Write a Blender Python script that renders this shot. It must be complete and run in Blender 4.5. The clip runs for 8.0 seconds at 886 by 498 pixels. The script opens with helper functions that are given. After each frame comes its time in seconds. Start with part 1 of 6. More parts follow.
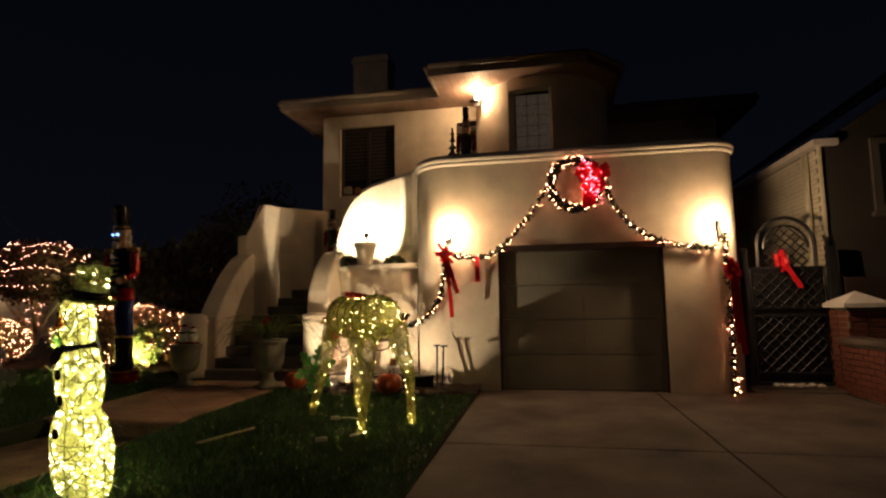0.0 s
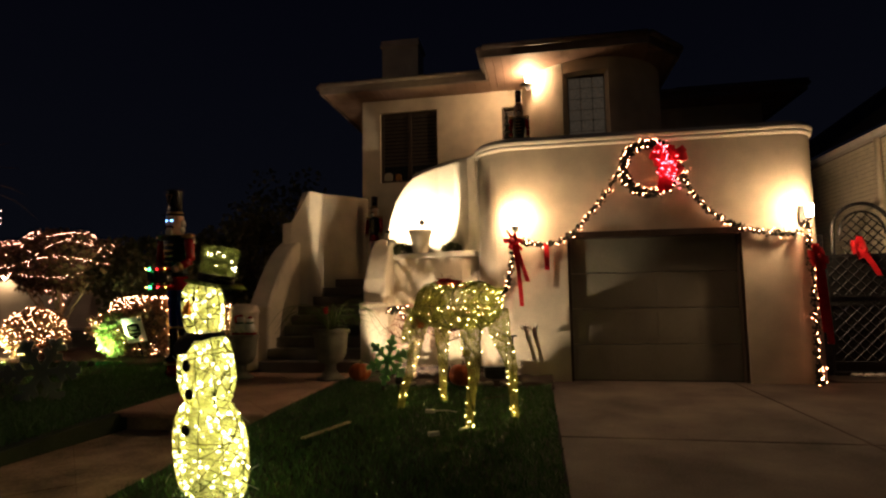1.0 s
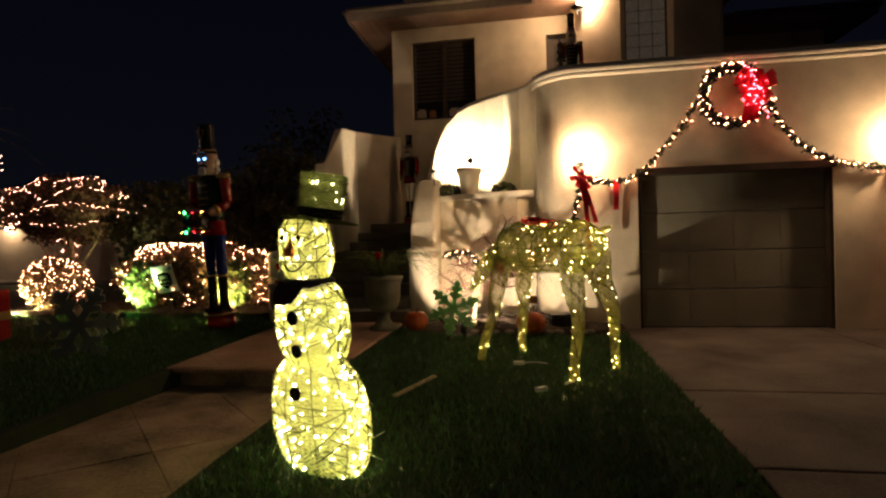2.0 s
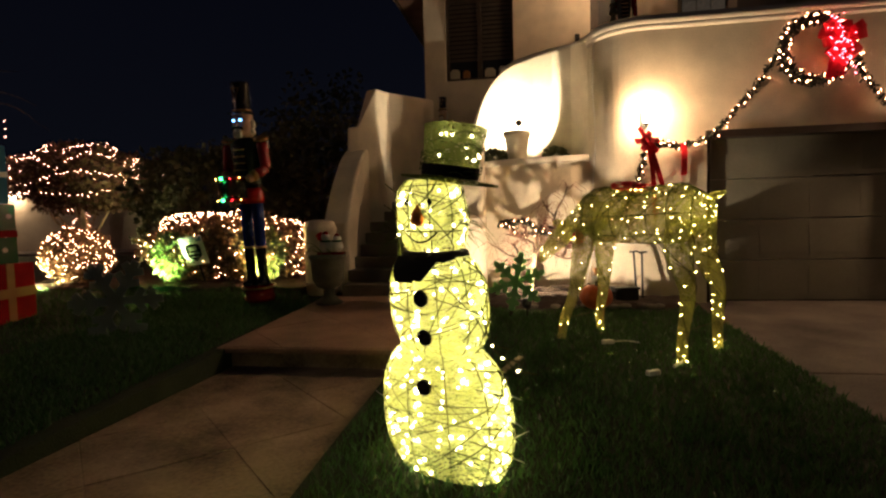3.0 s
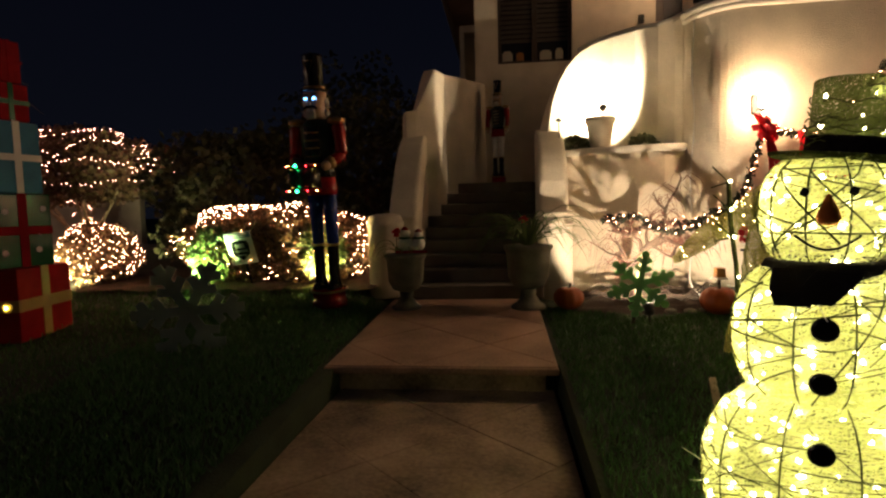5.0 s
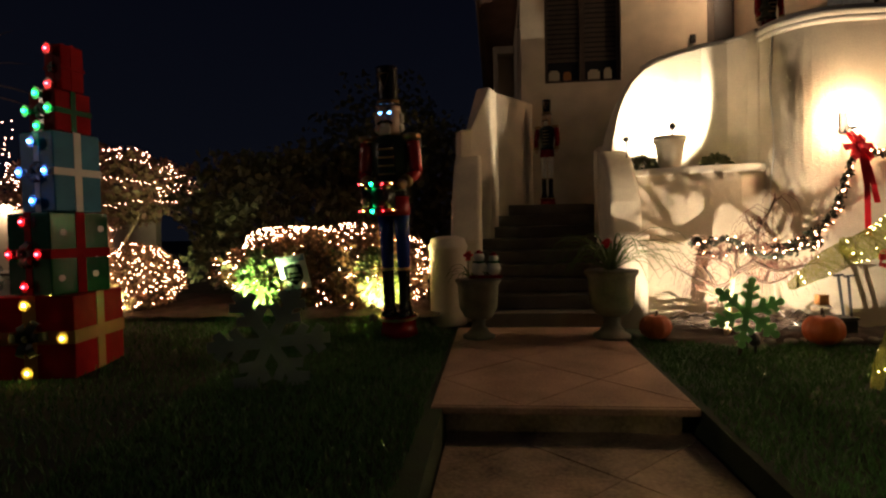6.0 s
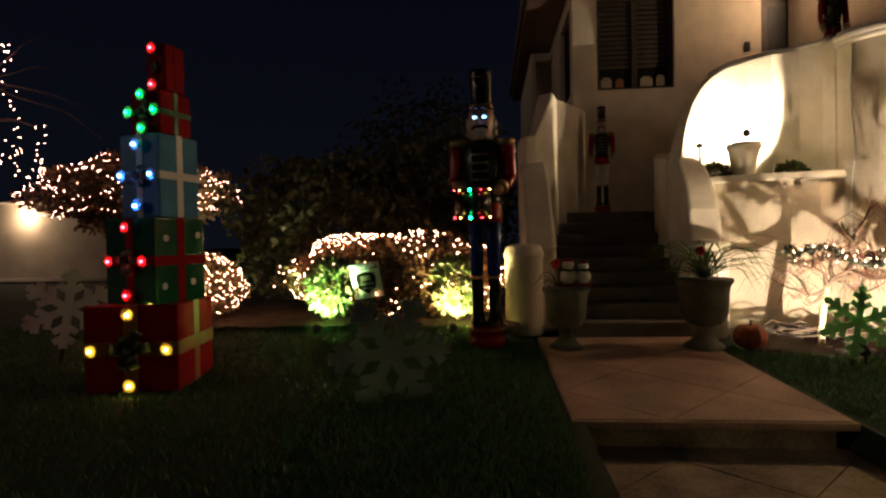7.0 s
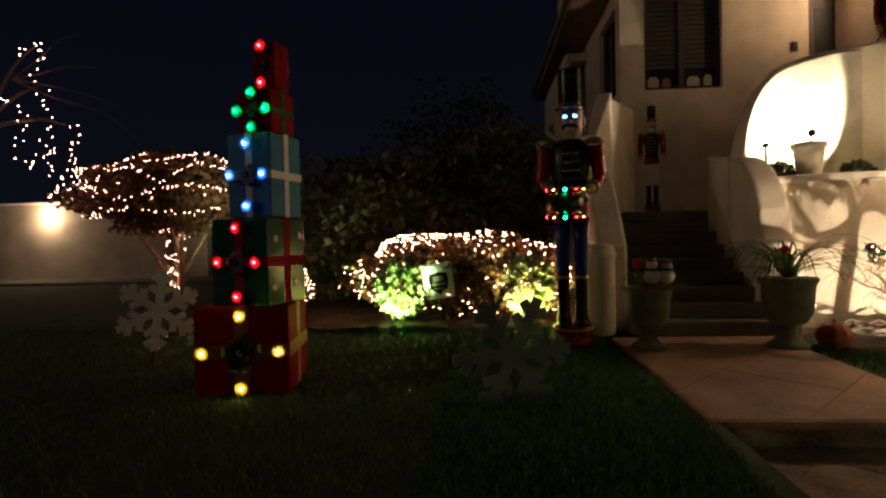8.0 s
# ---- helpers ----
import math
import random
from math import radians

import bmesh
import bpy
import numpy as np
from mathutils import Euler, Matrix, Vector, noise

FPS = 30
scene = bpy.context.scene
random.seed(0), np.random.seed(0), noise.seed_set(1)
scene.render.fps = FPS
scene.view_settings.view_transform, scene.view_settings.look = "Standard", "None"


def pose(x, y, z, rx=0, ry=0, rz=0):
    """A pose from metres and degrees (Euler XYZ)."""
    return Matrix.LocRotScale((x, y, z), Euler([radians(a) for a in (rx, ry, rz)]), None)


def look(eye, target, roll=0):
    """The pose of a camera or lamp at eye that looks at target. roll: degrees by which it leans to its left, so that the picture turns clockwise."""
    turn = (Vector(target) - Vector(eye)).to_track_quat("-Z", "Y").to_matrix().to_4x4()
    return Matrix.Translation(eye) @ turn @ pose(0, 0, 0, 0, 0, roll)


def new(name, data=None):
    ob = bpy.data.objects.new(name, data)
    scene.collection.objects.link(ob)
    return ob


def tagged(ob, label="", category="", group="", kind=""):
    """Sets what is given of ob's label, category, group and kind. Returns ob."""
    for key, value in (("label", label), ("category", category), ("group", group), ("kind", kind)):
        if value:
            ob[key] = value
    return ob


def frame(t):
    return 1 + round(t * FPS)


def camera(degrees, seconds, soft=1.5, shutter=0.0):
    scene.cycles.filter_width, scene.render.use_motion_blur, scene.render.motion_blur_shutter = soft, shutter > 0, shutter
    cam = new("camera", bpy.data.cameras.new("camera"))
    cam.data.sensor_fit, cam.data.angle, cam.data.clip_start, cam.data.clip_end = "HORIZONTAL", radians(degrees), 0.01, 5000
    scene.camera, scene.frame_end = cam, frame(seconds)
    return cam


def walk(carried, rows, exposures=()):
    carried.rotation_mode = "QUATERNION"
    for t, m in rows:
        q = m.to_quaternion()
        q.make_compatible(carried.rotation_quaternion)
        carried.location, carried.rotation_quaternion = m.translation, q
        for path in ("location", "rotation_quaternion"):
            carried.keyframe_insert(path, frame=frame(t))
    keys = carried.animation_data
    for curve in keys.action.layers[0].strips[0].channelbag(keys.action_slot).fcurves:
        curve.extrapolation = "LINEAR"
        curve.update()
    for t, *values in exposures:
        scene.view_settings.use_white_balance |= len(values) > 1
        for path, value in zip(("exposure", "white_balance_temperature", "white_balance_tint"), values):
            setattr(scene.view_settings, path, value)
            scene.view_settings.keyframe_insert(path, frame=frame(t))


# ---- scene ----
cam = camera(79.0, 8.0, soft=2.3)
METRES, EYE, TILT, LEAN, TURN = 7.5, 1.25, 0.0, 0.0, 10.6
ROWS = [
    (0.0, 0.0, 0.0, 0.0, 0.08, 5.97, 0.8),
    (0.5, -0.0751, 0.0184, 0.0012, -0.48, 5.78, 0.84),
    (1.0, -0.1461, 0.0414, -0.0047, -0.69, 5.14, 0.91),
    (1.5, -0.2061, 0.0854, -0.0105, -0.92, 2.26, 1.24),
    (3.0, -0.3528, 0.1936, -0.0112, -1.39, -3.52, 1.58),
    (3.5, -0.3955, 0.22, -0.0109, -1.8, -4.46, 1.55),
    (4.0, -0.4391, 0.24, -0.0088, -2.78, -4.65, 1.48),
    (4.5, -0.4835, 0.2687, -0.0058, -3.68, -4.72, 1.43),
    (6.0, -0.6433, 0.3645, -0.0062, -4.93, -1.77, 1.21),
    (6.5, -0.7065, 0.3833, -0.0046, -5.32, -0.72, 1.08),
    (7.0, -0.7698, 0.3953, -0.0054, -5.6, -0.87, 1.12),
    (7.5, -0.8305, 0.4068, -0.0051, -5.83, -0.89, 1.14),
    (8.0, -0.8906, 0.4125, -0.0032, -6.31, -0.86, 1.25),
]
walk(cam, [(t, pose(0, 0, EYE, TILT, LEAN, TURN) @ pose(METRES * x, METRES * y, METRES * z, 90 + pitch, roll, yaw)) for t, x, y, z, yaw, pitch, roll in ROWS],
     exposures=[(0.0, 0.0, 6500, 16), (1.5, 0.08, 6480, 16), (3.0, 0.26, 6300, 16), (4.5, 0.28, 6150, 16), (6.0, 0.36, 6000, 15), (8.0, 0.46, 5950, 15)])

# ---- world and large lights ----
world = bpy.data.worlds.new("night_sky")
scene.world = world
world.use_nodes = True
wn = world.node_tree.nodes
wl = world.node_tree.links
bg = wn["Background"]
bg.inputs["Strength"].default_value = 1.0
# night sky: a faint blue dome, a little paler low down from the town's glow
w_geo = wn.new("ShaderNodeTexCoord")
w_sep = wn.new("ShaderNodeSeparateXYZ")
w_ramp = wn.new("ShaderNodeValToRGB")
w_ramp.color_ramp.elements[0].color = (0.0028, 0.0033, 0.0052, 1)
w_ramp.color_ramp.elements[1].color = (0.0011, 0.0013, 0.0031, 1)
w_ramp.color_ramp.elements[1].position = 0.55
wl.new(w_geo.outputs["Generated"], w_sep.inputs[0])
wl.new(w_sep.outputs["Z"], w_ramp.inputs[0])
wl.new(w_ramp.outputs[0], bg.inputs["Color"])

WARM = (1.0, 0.64, 0.32)


def lamp(name, kind, where, power, color, size=0.03, target=None, cone=120, blend=0.4):
    data = bpy.data.lights.new(name, kind)
    data.energy, data.color = power, color
    if kind in ("POINT", "SPOT"):
        data.shadow_soft_size = size
    if kind == "SPOT":
        data.spot_size, data.spot_blend = radians(cone), blend
    ob = new(name, data)
    ob.matrix_world = look(where, target) if target else pose(*where)
    return ob


# lanterns on the garage wall, over the terrace, and the far garden wall
lamp("lantern_light", "POINT", (-1.43, 7.97, 2.36), 72, WARM, 0.05)
lamp("lantern_light", "POINT", (2.48, 7.94, 2.32), 74, WARM, 0.05)
lamp("lantern_light", "POINT", (-1.185, 10.22, 5.36), 62, WARM, 0.05)
lamp("wall_light", "POINT", (-18.76, 15.2, 2.12), 32, (1.0, 0.68, 0.36), 0.06)
# flood lamps: in the planter pot, at the foot of the shrub, and in the flower beds
lamp("planter_flood", "SPOT", (-3.01, 8.93, 2.52), 150, (1.0, 0.82, 0.52), 0.02, (-3.09, 9.6, 2.67), 140, 0.1)
lamp("shrub_flood", "SPOT", (-2.92, 7.0, 0.22), 205, (1.0, 0.78, 0.48), 0.008, (-2.69, 7.853, 0.69), 102, 0.2)
lamp("green_flood", "SPOT", (-8.16, 7.74, 0.29), 600, (0.66, 1.0, 0.30), 0.04, (-8.14, 8.12, 0.72), 88, 0.6)
lamp("yellow_flood", "SPOT", (-6.64, 7.78, 0.29), 700, (1.0, 0.80, 0.30), 0.04, (-6.62, 8.12, 0.66), 92, 0.6)
lamp("bush_flood", "SPOT", (-10.16, 7.60, 0.29), 900, (1.0, 0.90, 0.42), 0.04, (-10.12, 8.1, 0.45), 80, 0.6)
# street lamp assumed out of view, lighting house side and lawn from the left
lamp("assumed_street_light", "POINT", (-30.0, -0.45, 6.82), 800, (1.0, 0.74, 0.50), 0.15)


# ---- materials ----
def mat(name, color, rough=0.7, metal=0.0, vary=0.15, scale=6.0, fine=90.0, bump=0.15, spec=0.4, dark=None):
    m = bpy.data.materials.new(name)
    m.use_nodes = True
    n, l = m.node_tree.nodes, m.node_tree.links
    b = n["Principled BSDF"]
    b.inputs["Roughness"].default_value = rough
    b.inputs["Metallic"].default_value = metal
    b.inputs["Specular IOR Level"].default_value = spec
    tc = n.new("ShaderNodeTexCoord")
    n1, n2 = n.new("ShaderNodeTexNoise"), n.new("ShaderNodeTexNoise")
    n1.inputs["Scale"].default_value, n2.inputs["Scale"].default_value = scale, fine
    n1.inputs["Detail"].default_value, n2.inputs["Detail"].default_value = 6, 3
    for q in (n1, n2):
        l.new(tc.outputs["Object"], q.inputs["Vector"])
    ramp = n.new("ShaderNodeValToRGB")
    lo = dark or tuple(c * (1 - vary * 1.6) for c in color)
    hi = tuple(min(1, c * (1 + vary)) for c in color)
    ramp.color_ramp.elements[0].position, ramp.color_ramp.elements[1].position = 0.3, 0.72
    ramp.color_ramp.elements[0].color, ramp.color_ramp.elements[1].color = (*lo, 1), (*hi, 1)
    mixf = n.new("ShaderNodeMath")
    mixf.operation = "MULTIPLY_ADD"
    mixf.inputs[1].default_value = 0.3
    l.new(n2.outputs["Fac"], mixf.inputs[0])
    sc = n.new("ShaderNodeMath")
    sc.operation = "MULTIPLY"
    sc.inputs[1].default_value = 0.7
    l.new(n1.outputs["Fac"], sc.inputs[0])
    l.new(sc.outputs[0], mixf.inputs[2])
    l.new(mixf.outputs[0], ramp.inputs[0])
    l.new(ramp.outputs[0], b.inputs["Base Color"])
    if bump:
        bp = n.new("ShaderNodeBump")
        bp.inputs["Strength"].default_value = bump
        bp.inputs["Distance"].default_value = 0.01
        l.new(n2.outputs["Fac"], bp.inputs["Height"])
        l.new(bp.outputs[0], b.inputs["Normal"])
    return m


def glow(name, color, strength):
    m = bpy.data.materials.new(name)
    m.use_nodes = True
    b = m.node_tree.nodes["Principled BSDF"]
    b.inputs["Base Color"].default_value = (*[0.5 * c for c in color], 1)
    b.inputs["Emission Color"].default_value = (*color, 1)
    b.inputs["Emission Strength"].default_value = strength
    return m


def leafy(name, color, alt, through_=0.35):
    """Leaves: two greens by the piece, with some light passing through."""
    m = bpy.data.materials.new(name)
    m.use_nodes = True
    n, l = m.node_tree.nodes, m.node_tree.links
    b = n["Principled BSDF"]
    b.inputs["Roughness"].default_value = 0.55
    g = n.new("ShaderNodeNewGeometry")
    ramp = n.new("ShaderNodeValToRGB")
    ramp.color_ramp.elements[0].color, ramp.color_ramp.elements[1].color = (*color, 1), (*alt, 1)
    l.new(g.outputs["Random Per Island"], ramp.inputs[0])
    l.new(ramp.outputs[0], b.inputs["Base Color"])
    tr, mx = n.new("ShaderNodeBsdfTranslucent"), n.new("ShaderNodeMixShader")
    mx.inputs[0].default_value = through_
    l.new(ramp.outputs[0], tr.inputs["Color"])
    l.new(b.outputs[0], mx.inputs[1])
    l.new(tr.outputs[0], mx.inputs[2])
    l.new(mx.outputs[0], n["Material Output"].inputs["Surface"])
    return m


def woven(name, color, cover, sx, sz):
    """Loose thread winding: translucent fibre with gaps between the threads."""
    m = bpy.data.materials.new(name)
    m.use_nodes = True
    n, l = m.node_tree.nodes, m.node_tree.links
    tc = n.new("ShaderNodeTexCoord")
    fac = None
    for turn, s in ((0.15, sx), (1.45, sz), (0.8, sx * 0.7)):
        mp = n.new("ShaderNodeMapping")
        mp.inputs["Rotation"].default_value = (turn, turn * 0.4, turn * 0.3)
        wv = n.new("ShaderNodeTexWave")
        wv.bands_direction = "Z"
        wv.inputs["Scale"].default_value, wv.inputs["Distortion"].default_value = s, 7
        wv.inputs["Detail"].default_value = 3
        wv.inputs["Detail Scale"].default_value = 1.6
        l.new(tc.outputs["Object"], mp.inputs["Vector"])
        l.new(mp.outputs[0], wv.inputs["Vector"])
        if fac is None:
            fac = wv.outputs["Fac"]
        else:
            mm = n.new("ShaderNodeMath")
            mm.operation = "MAXIMUM"
            l.new(fac, mm.inputs[0])
            l.new(wv.outputs["Fac"], mm.inputs[1])
            fac = mm.outputs[0]
    step = n.new("ShaderNodeMapRange")
    step.inputs["From Min"].default_value, step.inputs["From Max"].default_value = 0.92 - cover, 1.05 - cover
    l.new(fac, step.inputs["Value"])
    df, tl, t0 = n.new("ShaderNodeBsdfDiffuse"), n.new("ShaderNodeBsdfTranslucent"), n.new("ShaderNodeBsdfTransparent")
    df.inputs["Color"].default_value = tl.inputs["Color"].default_value = (*color, 1)
    a, b = n.new("ShaderNodeMixShader"), n.new("ShaderNodeMixShader")
    a.inputs[0].default_value = 0.6
    l.new(df.outputs[0], a.inputs[1])
    l.new(tl.outputs[0], a.inputs[2])
    l.new(step.outputs[0], b.inputs[0])
    l.new(t0.outputs[0], b.inputs[1])
    l.new(a.outputs[0], b.inputs[2])
    l.new(b.outputs[0], n["Material Output"].inputs["Surface"])
    return m


STUCCO = mat("cream_stucco", (0.66, 0.58, 0.45), 0.9, vary=0.17, scale=2.2, fine=60, bump=0.8)
PLASTER = mat("trim_plaster", (0.74, 0.69, 0.60), 0.8, vary=0.08, scale=4, fine=80, bump=0.25)
SOFFIT = mat("soffit_boards", (0.34, 0.22, 0.165), 0.7, vary=0.2, scale=3, fine=60, bump=0.2)
ROOF = mat("dark_roofing", (0.06, 0.05, 0.045), 0.85, vary=0.3, scale=5, fine=40, bump=0.6)
FASCIA = mat("fascia_paint", (0.20, 0.15, 0.12), 0.6, vary=0.15)
DOORPAINT = mat("garage_door_paint", (0.27, 0.25, 0.195), 0.6, vary=0.12, scale=2.5, fine=40, bump=0.08)
DARKWOOD = mat("dark_frame", (0.055, 0.038, 0.028), 0.55, vary=0.3)
CONCRETE = mat("drive_concrete", (0.12, 0.095, 0.08), 0.85, vary=0.5, scale=1.3, fine=60, bump=0.35)
PATHFLAG = mat("worn_path_stone", (0.36, 0.255, 0.17), 0.9, vary=0.5, scale=2.6, fine=38, bump=0.5)
FLAG = mat("landing_flagstone", (0.38, 0.228, 0.155), 0.8, vary=0.38, scale=1.5, fine=50, bump=0.3)
STEPMAT = mat("step_concrete", (0.14, 0.12, 0.095), 0.85, vary=0.25, scale=3, fine=50, bump=0.3)
SOIL = mat("bed_soil", (0.05, 0.035, 0.024), 0.95, vary=0.4, scale=8, fine=60, bump=0.9)
EARTH = mat("lawn_soil", (0.022, 0.034, 0.012), 0.95, vary=0.35, scale=3, fine=80, bump=0.8)
GRASS = leafy("grass_blades", (0.036, 0.105, 0.026), (0.075, 0.165, 0.05), 0.3)
NETLEAF = leafy("net_bush_leaves", (0.11, 0.075, 0.032), (0.24, 0.16, 0.075))
HEDGE = leafy("hedge_leaves", (0.055, 0.07, 0.025), (0.12, 0.12, 0.055))
SHRUB = leafy("shrub_leaves", (0.07, 0.12, 0.035), (0.17, 0.20, 0.07))
TOPIARY = leafy("topiary_leaves", (0.13, 0.06, 0.042), (0.18, 0.14, 0.06))
BARK = mat("bark", (0.14, 0.10, 0.07), 0.9, vary=0.4, scale=12, fine=60, bump=0.8)
PALEBARK = mat("pale_bark", (0.46, 0.36, 0.22), 0.85, vary=0.25, scale=12, fine=60, bump=0.6)
BLACK = mat("black_metal", (0.02, 0.02, 0.02), 0.5, 0.2, vary=0.2)
IRON = mat("wrought_iron", (0.05, 0.05, 0.055), 0.45, 0.6, vary=0.25)
RED = mat("red_ribbon", (0.68, 0.018, 0.028), 0.45, vary=0.2, scale=9)
REDFOIL = mat("red_wrap", (0.25, 0.007, 0.010), 0.6, vary=0.15, bump=0.02, spec=0.04)
GREENFOIL = mat("green_wrap", (0.012, 0.10, 0.035), 0.14, vary=0.2, bump=0.02, spec=0.7)
BLUEFOIL = mat("blue_wrap", (0.035, 0.19, 0.33), 0.5, vary=0.15, bump=0.02, spec=0.2)
GOLDRIB = mat("gold_ribbon", (0.30, 0.13, 0.04), 0.4, vary=0.15)
WHITE = mat("white_paint", (0.75, 0.73, 0.70), 0.6, vary=0.08)
CREAMPOT = mat("cream_pot", (0.42, 0.38, 0.29), 0.8, vary=0.15, scale=6)
URN = mat("stone_urn", (0.21, 0.20, 0.155), 0.85, vary=0.25, scale=7, fine=60, bump=0.5)
PUMPKIN = mat("pumpkin_skin", (0.42, 0.085, 0.014), 0.5, vary=0.2, scale=8)
BRICK = mat("red_brick", (0.17, 0.05, 0.03), 0.9, vary=0.35, scale=9, fine=80, bump=0.5)
MORTAR = mat("mortar", (0.24, 0.20, 0.17), 0.95, vary=0.15)
SIDING = mat("white_brick_paint", (0.76, 0.71, 0.57), 0.75, vary=0.1)
# neighbour's front: its lack of light is put into a near-black base colour
UNLITWALL = mat("unlit_stucco", (0.05, 0.045, 0.04), 0.9, vary=0.1, scale=2)
SKIN = mat("painted_face", (0.46, 0.30, 0.22), 0.35, vary=0.08)
NCBLUE = mat("blue_enamel", (0.012, 0.03, 0.20), 0.25, vary=0.1)
NCRED = mat("red_enamel", (0.24, 0.007, 0.008), 0.25, vary=0.1)
NCBLACK = mat("black_enamel", (0.012, 0.012, 0.013), 0.22, vary=0.1)
NCGOLD = mat("gold_enamel", (0.34, 0.21, 0.08), 0.35, 0.5, vary=0.1)
BEARD = mat("grey_beard", (0.52, 0.50, 0.46), 0.9, vary=0.2, fine=120, bump=0.6)
SNOWFLAKE = mat("painted_plywood", (0.38, 0.43, 0.38), 0.7, vary=0.15, scale=5)
GREENFLAKE = leafy("green_plastic", (0.26, 0.56, 0.22), (0.32, 0.62, 0.28), 0.5)
SCARF = mat("black_scarf", (0.018, 0.014, 0.013), 0.9, vary=0.3, fine=140, bump=0.5)
THREADDK = mat("dark_twine", (0.09, 0.10, 0.025), 0.8, vary=0.3)
CARROT = mat("carrot_felt", (0.80, 0.22, 0.03), 0.7, vary=0.15)
GARLAND = leafy("garland_needles", (0.010, 0.017, 0.008), (0.024, 0.032, 0.014), 0.1)
PALETHREAD = leafy("pale_thread", (0.80, 0.82, 0.42), (0.95, 0.95, 0.62), 0.5)
SISAL = woven("snow_thread", (0.76, 0.80, 0.37), 0.20, 34, 30)
DEERTHREAD = woven("deer_thread", (0.38, 0.38, 0.115), 0.09, 36, 32)
BRIMTHREAD = woven("brim_thread", (0.13, 0.15, 0.05), 0.42, 40, 34)
HATTHREAD = woven("hat_thread", (0.18, 0.21, 0.07), 0.26, 40, 34)
B_WARM = glow("bulb_warm", (1.0, 0.35, 0.15), 64)
B_BOW = glow("bulb_rose", (1.0, 0.09, 0.12), 38)
B_STRING = glow("bulb_string", (1.0, 0.42, 0.25), 28)
B_NET = glow("bulb_net", (1.0, 0.42, 0.20), 52)
B_YG = glow("bulb_yellow", (1.0, 0.88, 0.42), 36)
B_YEL = glow("bulb_lemon", (1.0, 0.74, 0.12), 36)
B_RED = glow("bulb_red", (1.0, 0.022, 0.03), 32)
B_GRN = glow("bulb_green", (0.02, 1.0, 0.22), 24)
B_BLU = glow("bulb_blue", (0.10, 0.36, 1.0), 44)
B_EYE = glow("eye_blue", (0.15, 0.45, 1.0), 9)
B_LAMP = glow("lamp_glass", (1.0, 0.75, 0.45), 40)
GLASS = bpy.data.materials.new("window_glass")
GLASS.use_nodes = True
_g = GLASS.node_tree.nodes["Principled BSDF"]
_g.inputs["Base Color"].default_value = (0.02, 0.022, 0.024, 1)
_g.inputs["Roughness"].default_value = 0.06
BLOCK = mat("glass_block", (0.13, 0.105, 0.08), 0.05, vary=0.5, scale=18, fine=28, bump=1.0, spec=1.0)
# faint emission stands in for glints in the glass blocks
BLOCK.node_tree.nodes["Principled BSDF"].inputs["Emission Color"].default_value = (1.0, 0.78, 0.52, 1)
BLOCK.node_tree.nodes["Principled BSDF"].inputs["Emission Strength"].default_value = 0.03


# ---- mesh helpers ----
def part(name, bm, material, parent=None, label="", smooth=False):
    """Links a bmesh as one mesh object, under a thing or a part if one is given."""
    me = bpy.data.meshes.new(name)
    if smooth:
        for face in bm.faces:
            face.smooth = True
    bm.to_mesh(me)
    bm.free()
    me.materials.append(material)
    ob = new(name, me)
    if parent:
        ob.parent = parent
    if label:
        ob["label"] = label
    return ob


def raw(name, verts, faces, material, parent=None, label=""):
    me = bpy.data.meshes.new(name)
    me.from_pydata(verts, [], faces)
    me.materials.append(material)
    ob = new(name, me)
    if parent:
        ob.parent = parent
    if label:
        ob["label"] = label
    return ob


def thing(name, m, label, category, group="", kind=""):
    ob = new(name)
    ob.matrix_world = m
    ob.empty_display_size = 0.1
    return tagged(ob, label, category, group, kind)


def box(x0, x1, y0, y1, z0, z1, bevel=0.0, bm=None, m=None):
    own = bm is None
    bm = bm or bmesh.new()
    mm = Matrix.Translation(((x0 + x1) / 2, (y0 + y1) / 2, (z0 + z1) / 2)) @ Matrix.Diagonal((x1 - x0, y1 - y0, z1 - z0, 1))
    made = bmesh.ops.create_cube(bm, size=1, matrix=(m @ mm) if m else mm)
    if bevel and own:
        bmesh.ops.bevel(bm, geom=bm.edges[:], offset=bevel, segments=2, affect="EDGES", profile=0.6)
    return bm


def lathe(profile, seg=24, bm=None, wobble=0.0, m=None, squash=1.0):
    """A turned body from (radius, height) pairs."""
    bm = bm or bmesh.new()
    rings = []
    for r, z in profile:
        ring = []
        for i in range(seg):
            a = 2 * math.pi * i / seg
            q = r * (1 + wobble * noise.noise((3 * math.cos(a), 3 * math.sin(a), 7 * z)))
            co = Vector((q * math.cos(a), q * math.sin(a) * squash, z))
            ring.append(bm.verts.new(m @ co if m else co))
        rings.append(ring)
    for a, b in zip(rings, rings[1:]):
        for i in range(seg):
            bm.faces.new((a[i], a[(i + 1) % seg], b[(i + 1) % seg], b[i]))
    bm.faces.new(rings[0][::-1])
    bm.faces.new(rings[-1])
    return bm


